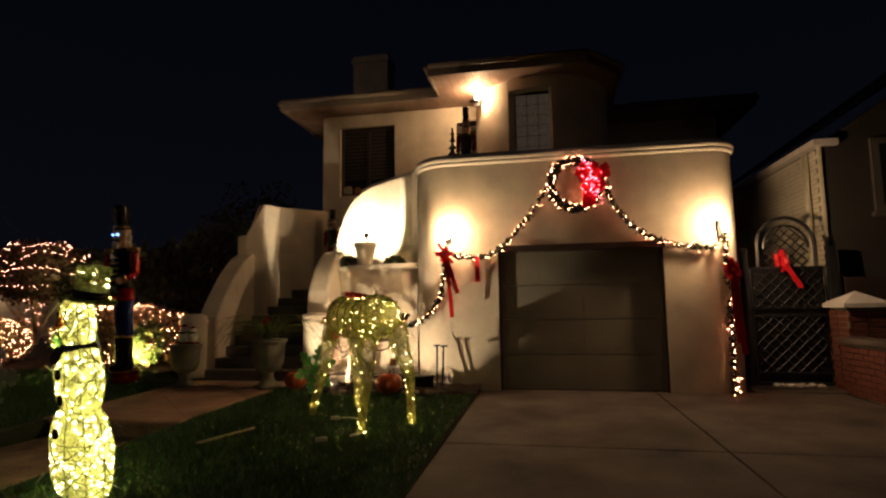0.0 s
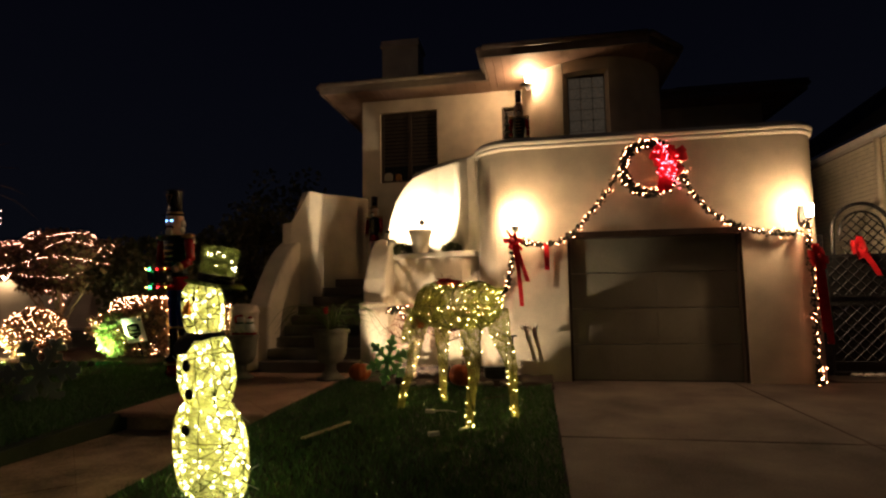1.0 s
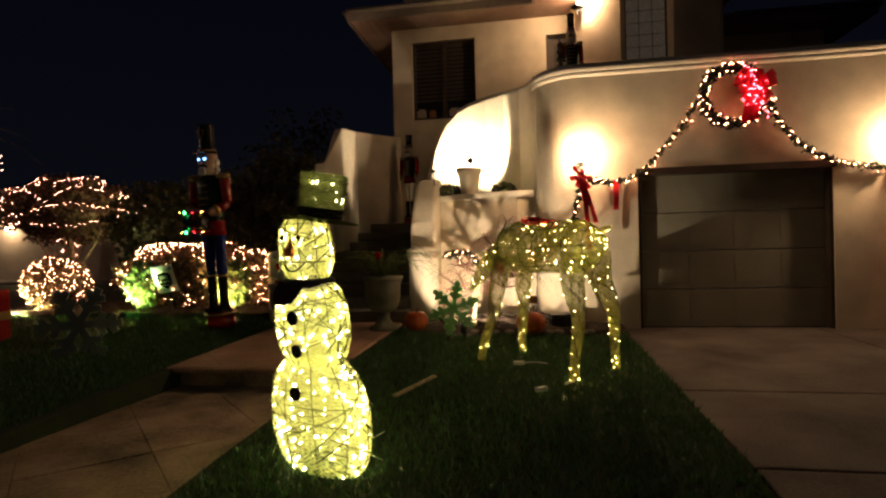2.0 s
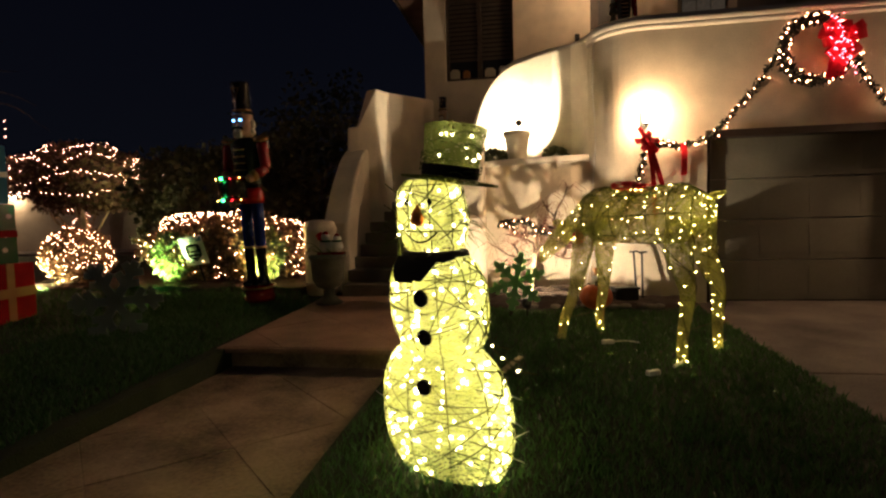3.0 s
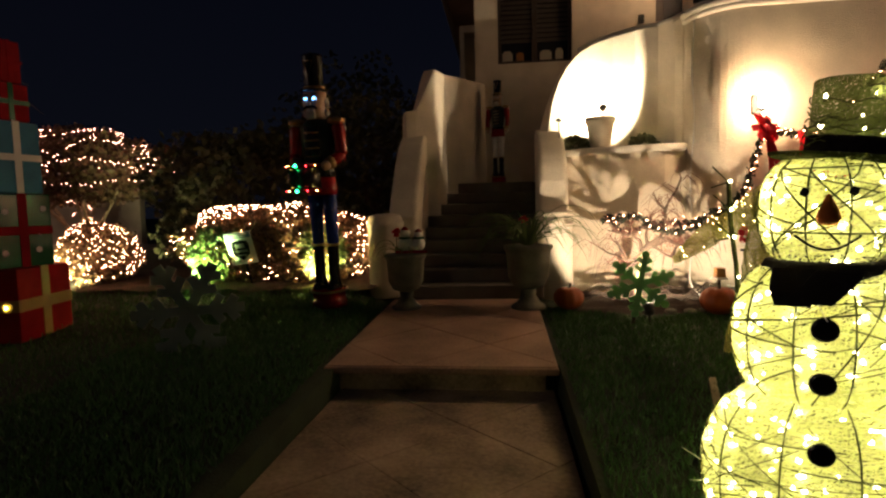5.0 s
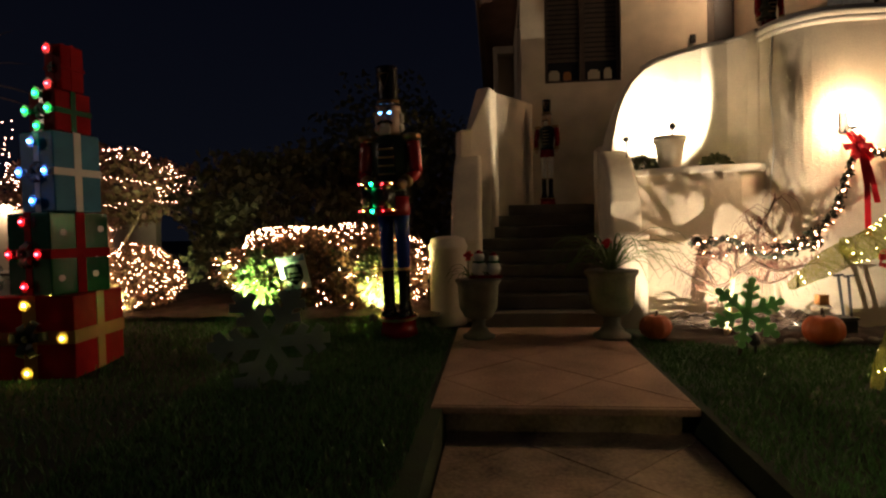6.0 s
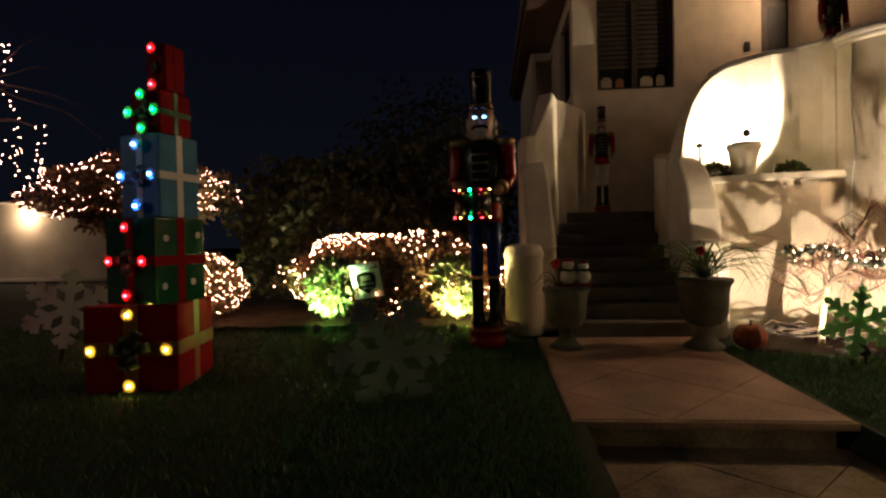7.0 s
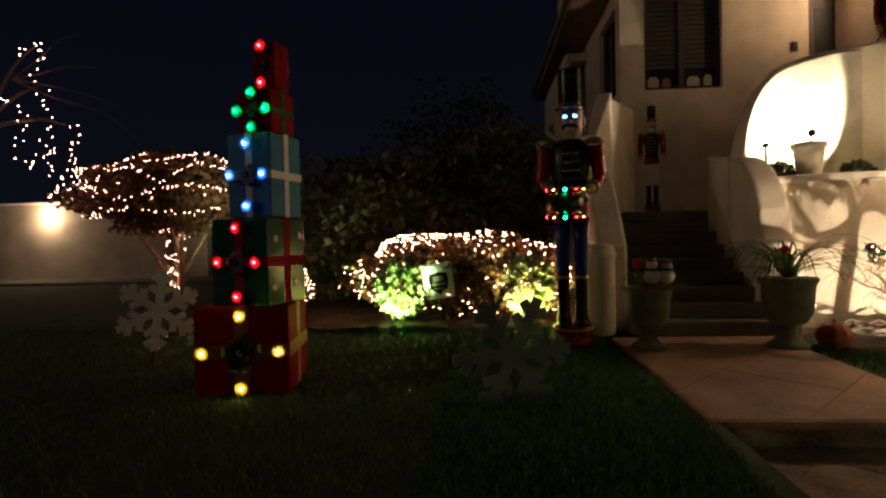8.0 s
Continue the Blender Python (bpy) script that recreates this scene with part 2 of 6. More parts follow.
def tube(points, radii, sides=6, bm=None):
    """A round bar through points; radii is one number or one for each point."""
    bm = bm or bmesh.new()
    pts = [Vector(p) for p in points]
    if not hasattr(radii, "__len__"):
        radii = [radii] * len(pts)
    rings = []
    for i, p in enumerate(pts):
        way = (pts[min(i + 1, len(pts) - 1)] - pts[max(i - 1, 0)]).normalized()
        side = way.cross(Vector((0, 0, 1)) if abs(way.z) < 0.9 else Vector((1, 0, 0))).normalized()
        up = side.cross(way)
        rings.append([bm.verts.new(p + radii[i] * (math.cos(2 * math.pi * k / sides) * side + math.sin(2 * math.pi * k / sides) * up)) for k in range(sides)])
    for a, b in zip(rings, rings[1:]):
        for k in range(sides):
            bm.faces.new((a[k], a[(k + 1) % sides], b[(k + 1) % sides], b[k]))
    bm.faces.new(rings[0][::-1])
    bm.faces.new(rings[-1])
    return bm


def ball(r, where=(0, 0, 0), sub=2, scale=(1, 1, 1), bm=None):
    bm = bm or bmesh.new()
    bmesh.ops.create_icosphere(bm, subdivisions=sub, radius=r, matrix=Matrix.Translation(where) @ Matrix.Diagonal((*scale, 1)))
    return bm


def spline(points, n):
    """n points along a smooth line through the given ones."""
    p = [Vector(q) for q in points]
    p = [2 * p[0] - p[1]] + p + [2 * p[-1] - p[-2]]
    out = []
    k = len(p) - 3
    for i in range(n):
        u = k * i / (n - 1)
        j = min(int(u), k - 1)
        f = u - j
        a, b, c, d = p[j:j + 4]
        out.append(0.5 * (2 * b + (c - a) * f + (2 * a - 5 * b + 4 * c - d) * f * f + (3 * b - a - 3 * c + d) * f ** 3))
    return out


def wall_strip(path, tops, thick, z0=0.0, bm=None):
    """A wall that follows a line in plan, with its own top height at each point; its thickness lies to the left of the line."""
    bm = bm or bmesh.new()
    pts = [Vector((x, y, 0)) for x, y in path]
    cols = []
    for i, p in enumerate(pts):
        way = (pts[min(i + 1, len(pts) - 1)] - pts[max(i - 1, 0)]).normalized()
        side = Vector((-way.y, way.x, 0)) * thick
        t = tops[i] if hasattr(tops, "__len__") else tops
        b = z0[i] if hasattr(z0, "__len__") else z0
        cols.append([bm.verts.new(p + Vector((0, 0, b))), bm.verts.new(p + Vector((0, 0, t))), bm.verts.new(p + side + Vector((0, 0, t))), bm.verts.new(p + side + Vector((0, 0, b)))])
    for a, b in zip(cols, cols[1:]):
        for k in range(4):
            bm.faces.new((a[k], a[(k + 1) % 4], b[(k + 1) % 4], b[k]))
    bm.faces.new(cols[0])
    bm.faces.new(cols[-1][::-1])
    bmesh.ops.recalc_face_normals(bm, faces=bm.faces[:])
    return bm


def soften(ob, width=0.02, seg=2, angle=40):
    md = ob.modifiers.new("bevel", "BEVEL")
    md.width, md.segments, md.limit_method, md.angle_limit = width, seg, "ANGLE", radians(angle)
    return ob


def leaf_cloud(name, centers, size, material, parent=None, rng=None, label="", long=1.6):
    """Many small leaves, two triangles each, at the given places, turned at random."""
    rng = rng or np.random.default_rng(1)
    c = np.asarray(centers, float)
    n = len(c)
    a = rng.normal(size=(n, 3))
    a /= np.linalg.norm(a, axis=1, keepdims=True)
    b = np.cross(a, rng.normal(size=(n, 3)))
    b /= np.linalg.norm(b, axis=1, keepdims=True)
    s = size * rng.uniform(0.6, 1.3, (n, 1))
    v = np.stack([c - a * s * long / 2, c + b * s / 2, c + a * s * long / 2, c - b * s / 2], 1).reshape(-1, 3)
    f = np.arange(4 * n).reshape(-1, 4)
    return raw(name, v.tolist(), f.tolist(), material, parent, label)


def bulbs(name, places, r, material, parent, singly=True):
    """Small lamps of a string: objects of their own, or one mesh where they are past counting."""
    if singly:
        me = None
        for p in places:
            if me is None:
                bm = bmesh.new()
                bmesh.ops.create_icosphere(bm, subdivisions=1, radius=r)
                ob = part(name, bm, material, parent)
                me = ob.data
            else:
                ob = new(name, me)
                ob.parent = parent
            ob.location = p
        return
    v, f = [], []
    o = [(1, 0, 0), (-1, 0, 0), (0, 1, 0), (0, -1, 0), (0, 0, 1), (0, 0, -1)]
    tri = [(0, 2, 4), (2, 1, 4), (1, 3, 4), (3, 0, 4), (2, 0, 5), (1, 2, 5), (3, 1, 5), (0, 3, 5)]
    for p in places:
        k = len(v)
        v += [(p[0] + r * a, p[1] + r * b, p[2] + r * c) for a, b, c in o]
        f += [(k + a, k + b, k + c) for a, b, c in tri]
    tagged(raw(name, v, f, material, parent), kind="stuff")


# ---- ground ----
def lerp_table(y, table):
    for (a, za), (b, zb) in zip(table, table[1:]):
        if y <= b:
            return za + (zb - za) * max(0.0, (y - a) / (b - a))
    return table[-1][1]


LEFT_RISE = ((2, -0.12), (3.3, -0.06), (5.5, 0.07), (7, 0.15), (8.2, 0.26), (10, 0.36), (13, 0.38), (16, 0.30))
RIGHT_RISE = ((2, -0.12), (3.3, -0.05), (5.5, 0.02), (8, 0.05))
DRIVE_RISE = ((2, -0.13), (3.6, -0.03), (8, -0.015))


def ground_z(x, y):
    if y < -1.28:
        return -0.32
    if x > -0.98:
        return lerp_table(y, DRIVE_RISE) - 0.03
    if -5.62 < x < -3.95 and y < 5.5:
        return -0.215
    f = min(1, max(0, (-5.7 - x) / 0.7))
    f = f * f * (3 - 2 * f)
    return (1 - f) * lerp_table(y, RIGHT_RISE) + f * lerp_table(y, LEFT_RISE)


xs = sorted(set([-150, -70, -40, -28] + [-22 + 0.5 * i for i in range(33)] + [-5.63, -5.61, -5.75, -5.9, -6.1, -6.25, -4.8, -4.4, -3.96, -3.94, -3.4, -2.8, -2.2, -1.6, -0.99, -0.97, 0, 1, 2, 3, 5, 8, 20, 60, 150]))
ys = sorted(set([-150, -60, -20, -8, -3, -1.3, -1.27, 0, 1, 2] + [2.2 + 0.4 * i for i in range(37)] + [5.49, 5.51, 20, 30, 60, 150]))
gv = [(x, y, ground_z(x, y)) for y in ys for x in xs]
nx = len(xs)
gf = [(j * nx + i, j * nx + i + 1, (j + 1) * nx + i + 1, (j + 1) * nx + i) for j in range(len(ys) - 1) for i in range(nx - 1)]
tagged(raw("ground", gv, gf, EARTH), "dark lawn soil sloping up gently to the house", "ground", kind="structure")


def slab(name, x0, x1, y0, y1, z, thick, material, label, category="paving", bevel=0.012):
    return tagged(part(name, box(x0, x1, y0, y1, z - thick, z, bevel), material), label, category, kind="structure")


# concrete drive in slabs with joints, on a darker bed
drive = thing("driveway", pose(0, 0, 0), "worn grey concrete driveway with cut joints before the garage", "driveway", kind="structure")
for yi, (ya, yb) in enumerate(((2.2, 3.6), (3.62, 5.095), (5.108, 8.32))):
    for xa, xb in ((-0.97, 1.5), (1.515, 3.95)):
        bm = box(xa, xb, ya, yb, -0.16, -0.004, 0.012)
        tilt = lerp_table(ya, DRIVE_RISE), lerp_table(yb, DRIVE_RISE)
        for v in bm.verts:
            v.co.z += tilt[0] + (tilt[1] - tilt[0]) * (v.co.y - ya) / (yb - ya)
        part("concrete_slab", bm, CONCRETE, drive)
slab("pavement", -40, 20, -1.2, 2.18, -0.115, 0.1, CONCRETE, "plain concrete footway along the front gardens", "pavement")
slab("road", -80, 60, -9.5, -1.35, -0.22, 0.08, mat("asphalt", (0.05, 0.05, 0.05), 0.9, vary=0.3), "dark asphalt street beside the footway", "road")
slab("kerb", -80, 60, -1.35, -1.2, -0.11, 0.16, CONCRETE, "concrete kerb stone between street and footway", "kerb")
slab("side_path", 2.85, 4.2, 8.33, 13.0, -0.01, 0.1, CONCRETE, "concrete side passage behind the iron gate", "path")

# lower garden path of large flags, and the raised landing before the stairs
path = thing("garden_path", pose(0, 0, 0), "brown stamped flagstone garden path across the lawn", "path", kind="structure")


def diagonal_flags(parent, name, x0, x1, y0, y1, z0, z1, size, slope=0.0, stone=None):
    """Square flags laid on the diagonal and cut at the border, each a piece of its own."""
    h = size / math.sqrt(2)
    k = 0
    for i in range(-1, int((x1 - x0) / h) + 2):
        for j in range(-1, int((y1 - y0) / h) + 2):
            if (i + j) % 2:
                continue
            cx, cy = x0 + i * h, y0 + j * h
            bm = box(-size / 2 + 0.0025, size / 2 - 0.0025, -size / 2 + 0.0025, size / 2 - 0.0025, z0, z1 + 0.002 * (k % 3), 0.004, m=None)
            bmesh.ops.transform(bm, matrix=pose(cx, cy, 0, 0, 0, 45), verts=bm.verts[:])
            for co, no in (((x0, 0, 0), (-1, 0, 0)), ((x1, 0, 0), (1, 0, 0)), ((0, y0, 0), (0, -1, 0)), ((0, y1, 0), (0, 1, 0))):
                r = bmesh.ops.bisect_plane(bm, geom=bm.verts[:] + bm.edges[:] + bm.faces[:], plane_co=co, plane_no=no, clear_outer=True)
                cut = [e for e in r["geom_cut"] if isinstance(e, bmesh.types.BMEdge)]
                if cut:
                    bmesh.ops.holes_fill(bm, edges=cut, sides=0)
            if len(bm.faces) < 4:
                bm.free()
                continue
            for v in bm.verts:
                v.co.z += slope * (v.co.y - y0)
            k += 1
            part(name, bm, stone or FLAG, parent)


bm = box(-5.60, -3.98, 2.2, 5.52, -0.26, -0.119)
for v in bm.verts:
    v.co.z += -0.016 * (v.co.y - 2.2)
part("path_bed", bm, PATHFLAG, path)
diagonal_flags(path, "flagstone", -5.60, -3.98, 2.2, 5.52, -0.145, -0.115, 0.72, -0.016, PATHFLAG)
landing = thing("stone_landing", pose(0, 0, 0), "raised pinkish flagstone landing with a thick nosing below the stairs", "landing", kind="structure")
part("riser_block", box(-5.62, -4.04, 5.46, 8.05, -0.26, 0.0, 0.01), PATHFLAG, landing, "grey stone riser")
bm = box(-5.71, -3.95, 5.37, 8.02, -0.025, 0.027, 0.012)
for v in bm.verts:
    v.co.z += 0.022 * (v.co.y - 5.37)
part("landing_edge", bm, FLAG, landing)
diagonal_flags(landing, "landing_flag", -5.69, -3.97, 5.40, 8.0, 0.015, 0.033, 0.86, 0.022)

# ---- garage block ----
def arc(cx, cy, r, a0, a1, n):
    return [(cx + r * math.cos(radians(a0 + (a1 - a0) * i / n)), cy + r * math.sin(radians(a0 + (a1 - a0) * i / n))) for i in range(n + 1)]


WALL_TOP, DOOR_TOP = 3.52, 2.10
left_curve = arc(-1.42, 8.77, 0.62, 270, 184, 12)
right_curve = arc(2.35, 8.60, 0.45, 270, 360, 10)
garage = thing("wall_garage", pose(0, 0, 0), "cream stucco garage front with rounded corners and parapet", "wall", kind="structure")
for pts, tops, z0 in (
    ([(-0.68, 8.15)] + [(-1.0, 8.15)] + left_curve, WALL_TOP, -0.15),
    (right_curve[::-1] + [(1.70, 8.15)], WALL_TOP, -0.15),
    ([(1.70, 8.15), (-0.68, 8.15)], WALL_TOP, DOOR_TOP),
    ([(2.80, 12.5), (2.80, 8.60)], WALL_TOP, -0.15),
):
    part("wall_face", wall_strip(pts, tops, -0.22, z0), STUCCO, garage)
cap_line = [(2.80, 12.5), (2.80, 8.9)] + right_curve[::-1] + [(1.2, 8.15), (0, 8.15), (-0.8, 8.15)] + left_curve
for dz, r in ((3.52, 0.055), (3.455, 0.038)):
    bm = bmesh.new()
    line = []
    for i, (x, y) in enumerate(cap_line):
        line.append((x, y - 0.0, dz))
    tube(line, r, 8, bm)
    part("parapet_moulding", bm, PLASTER, garage, "white rounded parapet moulding", True)
part("parapet_top", wall_strip(cap_line, 3.60, -0.22, 3.50), PLASTER, garage)
slab("terrace", -1.9, 2.6, 8.4, 11.4, 3.05, 0.2, CONCRETE, "flat terrace on the garage roof", "terrace")
# door recess and sectional door
rec = thing("garage_door", pose(0, 0, 0), "closed olive grey sectional garage door with shallow panels", "garage door", kind="structure")
part("jamb", box(-0.70, -0.64, 8.17, 8.36, -0.05, DOOR_TOP), DARKWOOD, rec)
part("jamb", box(1.66, 1.72, 8.17, 8.36, -0.05, DOOR_TOP), DARKWOOD, rec)
part("head", box(-0.70, 1.72, 8.10, 8.36, 2.04, 2.13), DARKWOOD, rec)
for r in range(4):
    z0, z1 = -0.01 + r * 0.515, 0.495 + r * 0.515
    sec = part("door_section", box(-0.64, 1.66, 8.29, 8.33, z0, z1, 0.006), DOORPAINT, rec)
    for c in range(4):
        xa = -0.58 + c * 0.57
        part("raised_panel", box(xa, xa + 0.50, 8.2878, 8.292, z0 + 0.07, z1 - 0.07, 0.003), DOORPAINT, sec)
part("bottom_seal", box(-0.64, 1.66, 8.285, 8.335, -0.03, -0.008), BLACK, rec)

# ---- niche wall behind the planter, sweeping down to the stairs ----
sweep_xy = [(-2.045, 8.72), (-2.10, 8.90), (-2.25, 9.12), (-2.51, 9.28), (-2.80, 9.32), (-3.05, 9.30), (-3.25, 9.27), (-3.42, 9.24), (-3.54, 9.22), (-3.62, 9.20), (-3.67, 9.18), (-3.70, 9.16)]
sweep_z = [3.56, 3.56, 3.57, 3.58, 3.52, 3.44, 3.33, 3.15, 2.94, 2.70, 2.45, 2.24]
niche = tagged(soften(part("wall_niche", wall_strip(sweep_xy, sweep_z, -0.2, 0.0), STUCCO)), "cream stucco wall sweeping down in a quarter round to the stairs", "wall", kind="structure")
part("coping", tube([(x, y + 0.08, z + 0.01) for (x, y), z in zip(sweep_xy[:7], sweep_z[:7])], 0.05, 8), PLASTER, niche, "", True)
plant_line = [(-2.05, 8.60), (-2.3, 8.60), (-2.6, 8.66), (-2.95, 8.74), (-3.25, 8.85), (-3.53, 8.98)]
planter = thing("wall_planter", pose(0, 0, 0), "low curved stucco planter wall with a projecting ledge", "wall", kind="structure")
part("front_wall", wall_strip(plant_line, 1.86, -0.2, 0.0), STUCCO, planter)
soften(part("ledge", wall_strip([(x, y - 0.07) for x, y in plant_line], 1.95, -0.34, 1.86), PLASTER, planter, "rounded plaster ledge"), 0.025, 3)
part("planter_fill", wall_strip([(x, y + 0.1) for x, y in plant_line], 1.84, -0.55, 1.6), SOIL, planter)

# ---- stairs and their side walls ----
stairs = thing("stairs", pose(0, 0, 0), "outdoor concrete stairs between sweeping stucco side walls", "stairs", kind="structure")
for i in range(9):
    z, y = 0.09 + 0.168 * (i + 1), 8.0 + 0.275 * i
    part("step", box(-5.46, -3.86, y, 10.6 if i == 8 else y + 0.60, z - 0.16, z, 0.012), STEPMAT, stairs)
part("upper_landing", box(-5.2, -2.2, 10.4, 11.1, 0.2, 1.60), STEPMAT, stairs)
part("stair_core", box(-5.46, -3.9, 8.6, 10.5, 0.0, 0.40), STEPMAT, stairs)
# left wall: low pier, convex sweep, then a stepped upper panel
lw = thing("stair_wall", pose(0, 0, 0), "pale stucco stair wall rising in a convex sweep", "wall", kind="structure")
ly = [8.28 + 1.35 * i / 14 for i in range(15)]
lz = [1.10 + 1.22 * math.sin(math.pi / 2 * (i / 14)) ** 0.9 for i in range(15)]
soften(part("sweep", wall_strip([(-5.80, y) for i, y in enumerate(ly)], lz, -0.36, 0.1), STUCCO, lw, "", False), 0.05, 3, 50)
soften(part("pier", lathe([(0.22, 0.1), (0.22, 0.98), (0.235, 1.0), (0.235, 1.05), (0.22, 1.07), (0.2, 1.13), (0.1, 1.16)], 20, m=pose(-5.83, 8.22, 0)), STUCCO, lw, "", True), 0.01)
up_line = [(-5.79, 9.50), (-5.66, 9.54), (-5.50, 9.62), (-5.40, 10.05), (-5.12, 10.5), (-4.80, 11.08)]
soften(part("upper_panel", wall_strip(up_line, [2.62, 2.64, 3.26, 3.28, 3.30, 3.33], -0.22, 0.3), STUCCO, lw), 0.03, 3)
part("notch_block", box(-5.80, -5.46, 9.45, 9.75, 0.4, 2.6, 0.04), STUCCO, lw)
# right wall
rw = thing("stair_wall", pose(0, 0, 0), "pale stucco stair wall with a moulded pier at its foot", "wall", kind="structure")
ry = [8.36 + 0.86 * i / 12 for i in range(13)]
rz = [1.12 + 1.12 * math.sin(math.pi / 2 * (i / 12)) ** 0.5 for i in range(13)]
soften(part("sweep", wall_strip([(-3.88 - 0.0 * i, y) for i, y in enumerate(ry)], rz, -0.36, 0.0), STUCCO, rw), 0.06, 3, 50)
part("pier", lathe([(0.215, 0.0), (0.215, 0.98), (0.235, 1.0), (0.235, 1.04), (0.222, 1.05), (0.222, 1.08), (0.235, 1.09), (0.23, 1.13), (0.1, 1.16)], 20, m=pose(-3.69, 8.36, 0)), STUCCO, rw, "", True)
part("back_sweep", wall_strip([(-3.88, 9.2), (-3.86, 9.6), (-3.75, 10.2), (-3.6, 10.5)], [2.24, 2.3, 2.4, 2.5], -0.2, 0.0), STUCCO, rw)

# ---- main house ----
house = thing("wall_house", pose(0, 0, 0), "cream stucco upper storey with dark framed windows", "wall", kind="structure")
HY, HX0, HTOP = 11.1, -4.78, 5.50
WX0, WX1, WZ0, WZ1 = -4.38, -3.12, 3.68, 5.22
part("wall_face", box(HX0, WX0, HY, HY + 0.25, 0, HTOP), STUCCO, house)
part("wall_face", box(WX1, -1.75, HY, HY + 0.25, 0, HTOP), STUCCO, house)
part("wall_face", box(WX0, WX1, HY, HY + 0.25, 0, WZ0), STUCCO, house)
part("wall_face", box(WX0, WX1, HY, HY + 0.25, WZ1, HTOP), STUCCO, house)
part("wall_face", box(-0.95, 1.2, HY, HY + 0.25, 0, HTOP), STUCCO, house)
part("wall_face", box(0.95, 1.2, HY + 0.25, 13.0, 0, HTOP), STUCCO, house)
part("wall_face", box(1.2, 4.0, 13.0, 13.25, 0, HTOP), STUCCO, house)
part("wall_face", box(-1.75, -0.95, HY, HY + 0.25, 5.15, HTOP), STUCCO, house)
# side wall with a tall window
part("wall_side", box(HX0, HX0 + 0.25, HY + 0.25, 11.4, 0, HTOP), STUCCO, house)
part("wall_side", box(HX0, HX0 + 0.25, 12.65, 18.0, 0, HTOP), STUCCO, house)
part("wall_side", box(HX0, HX0 + 0.25, 11.4, 12.65, 0, 3.7), STUCCO, house)
part("wall_side", box(HX0, HX0 + 0.25, 11.4, 12.65, 5.2, HTOP), STUCCO, house)
part("rear_wing", box(-5.25, HX0, 14.30, 18.0, 0, 5.30, 0.03), STUCCO, house)
part("wing_jamb", box(-5.25, -5.15, 13.9, 14.30, 0, 5.13), STUCCO, house)
soften(part("wing_lintel", box(-5.25, HX0, 13.9, 14.30, 5.13, 5.302), STUCCO, house), 0.03)
part("back_wall", box(HX0 + 0.25, 4.0, 17.8, 18.0, 0, HTOP), STUCCO, house)
part("wall_side", box(3.75, 4.0, 13.25, 17.8, 0, HTOP), STUCCO, house)


def casement(name, m, w, h, label, blinds=True, lit=False):
    win = thing(name, m, label, "window", kind="structure")
    f = 0.055
    part("window_frame", box(0, f, -0.02, 0.07, 0, h, 0.006), DARKWOOD, win)
    part("window_frame", box(w - f, w, -0.02, 0.07, 0, h, 0.006), DARKWOOD, win)
    part("window_frame", box(f, w - f, -0.02, 0.07, 0, f, 0.006), DARKWOOD, win)
    part("window_frame", box(f, w - f, -0.02, 0.07, h - f, h, 0.006), DARKWOOD, win)
    part("mullion", box(w / 2 - 0.045, w / 2 + 0.045, -0.015, 0.07, f, h - f, 0.006), DARKWOOD, win)
    for a, b in ((f, w / 2 - 0.045), (w / 2 + 0.045, w - f)):
        pane = part("pane", box(a, b, 0.03, 0.036, f, h - f), GLASS, win)
        if blinds:
            for k in range(14):
                z = h - f - 0.05 - k * (h * 0.74) / 14
                part("blind_slat", box(a + 0.005, b - 0.005, 0.012, 0.028, z, z + 0.055, 0, m=pose(0, 0, 0, 0, 0, 0)), BLINDS, win)
    return win


BLINDS = mat("dim_blind", (0.055, 0.042, 0.032), 0.6, vary=0.15)
w1 = casement("window_1", pose(WX0, HY + 0.10, WZ0), WX1 - WX0, WZ1 - WZ0, "dark framed twin casement window with lowered blinds")
part("interior_shade", box(WX0 - 0.1, WX1 + 0.1, HY + 0.3, HY + 0.34, WZ0 - 0.2, WZ1 + 0.2), DARKWOOD, house)
casement("window_2", pose(HX0 + 0.10, 12.65, 3.7, 0, 0, -90), 1.25, 1.5, "narrow dark framed window in the side wall", False)
# terrace door behind the standing figure
td = thing("door_1", pose(-1.75, HY + 0.08, 3.05), "dark terrace door set in the stucco wall", "door", kind="structure")
part("door_leaf", box(0.05, 0.75, 0.02, 0.07, 0, 2.05, 0.005), DARKWOOD, td)
part("door_frame", box(0, 0.05, -0.02, 0.1, 0, 2.1, 0.005), DARKWOOD, td)
part("door_frame", box(0.75, 0.80, -0.02, 0.1, 0, 2.1, 0.005), DARKWOOD, td)
part("door_panel", box(0.15, 0.65, 0.01, 0.022, 1.1, 1.9, 0.004), BLACK, td)
part("door_panel", box(0.15, 0.65, 0.01, 0.022, 0.2, 0.95, 0.004), BLACK, td)
tagged(part("door_bell", box(-2.02, -1.94, HY - 0.035, HY - 0.001, 4.22, 4.36, 0.008), BLACK), "small black door bell box on the wall", "door bell")

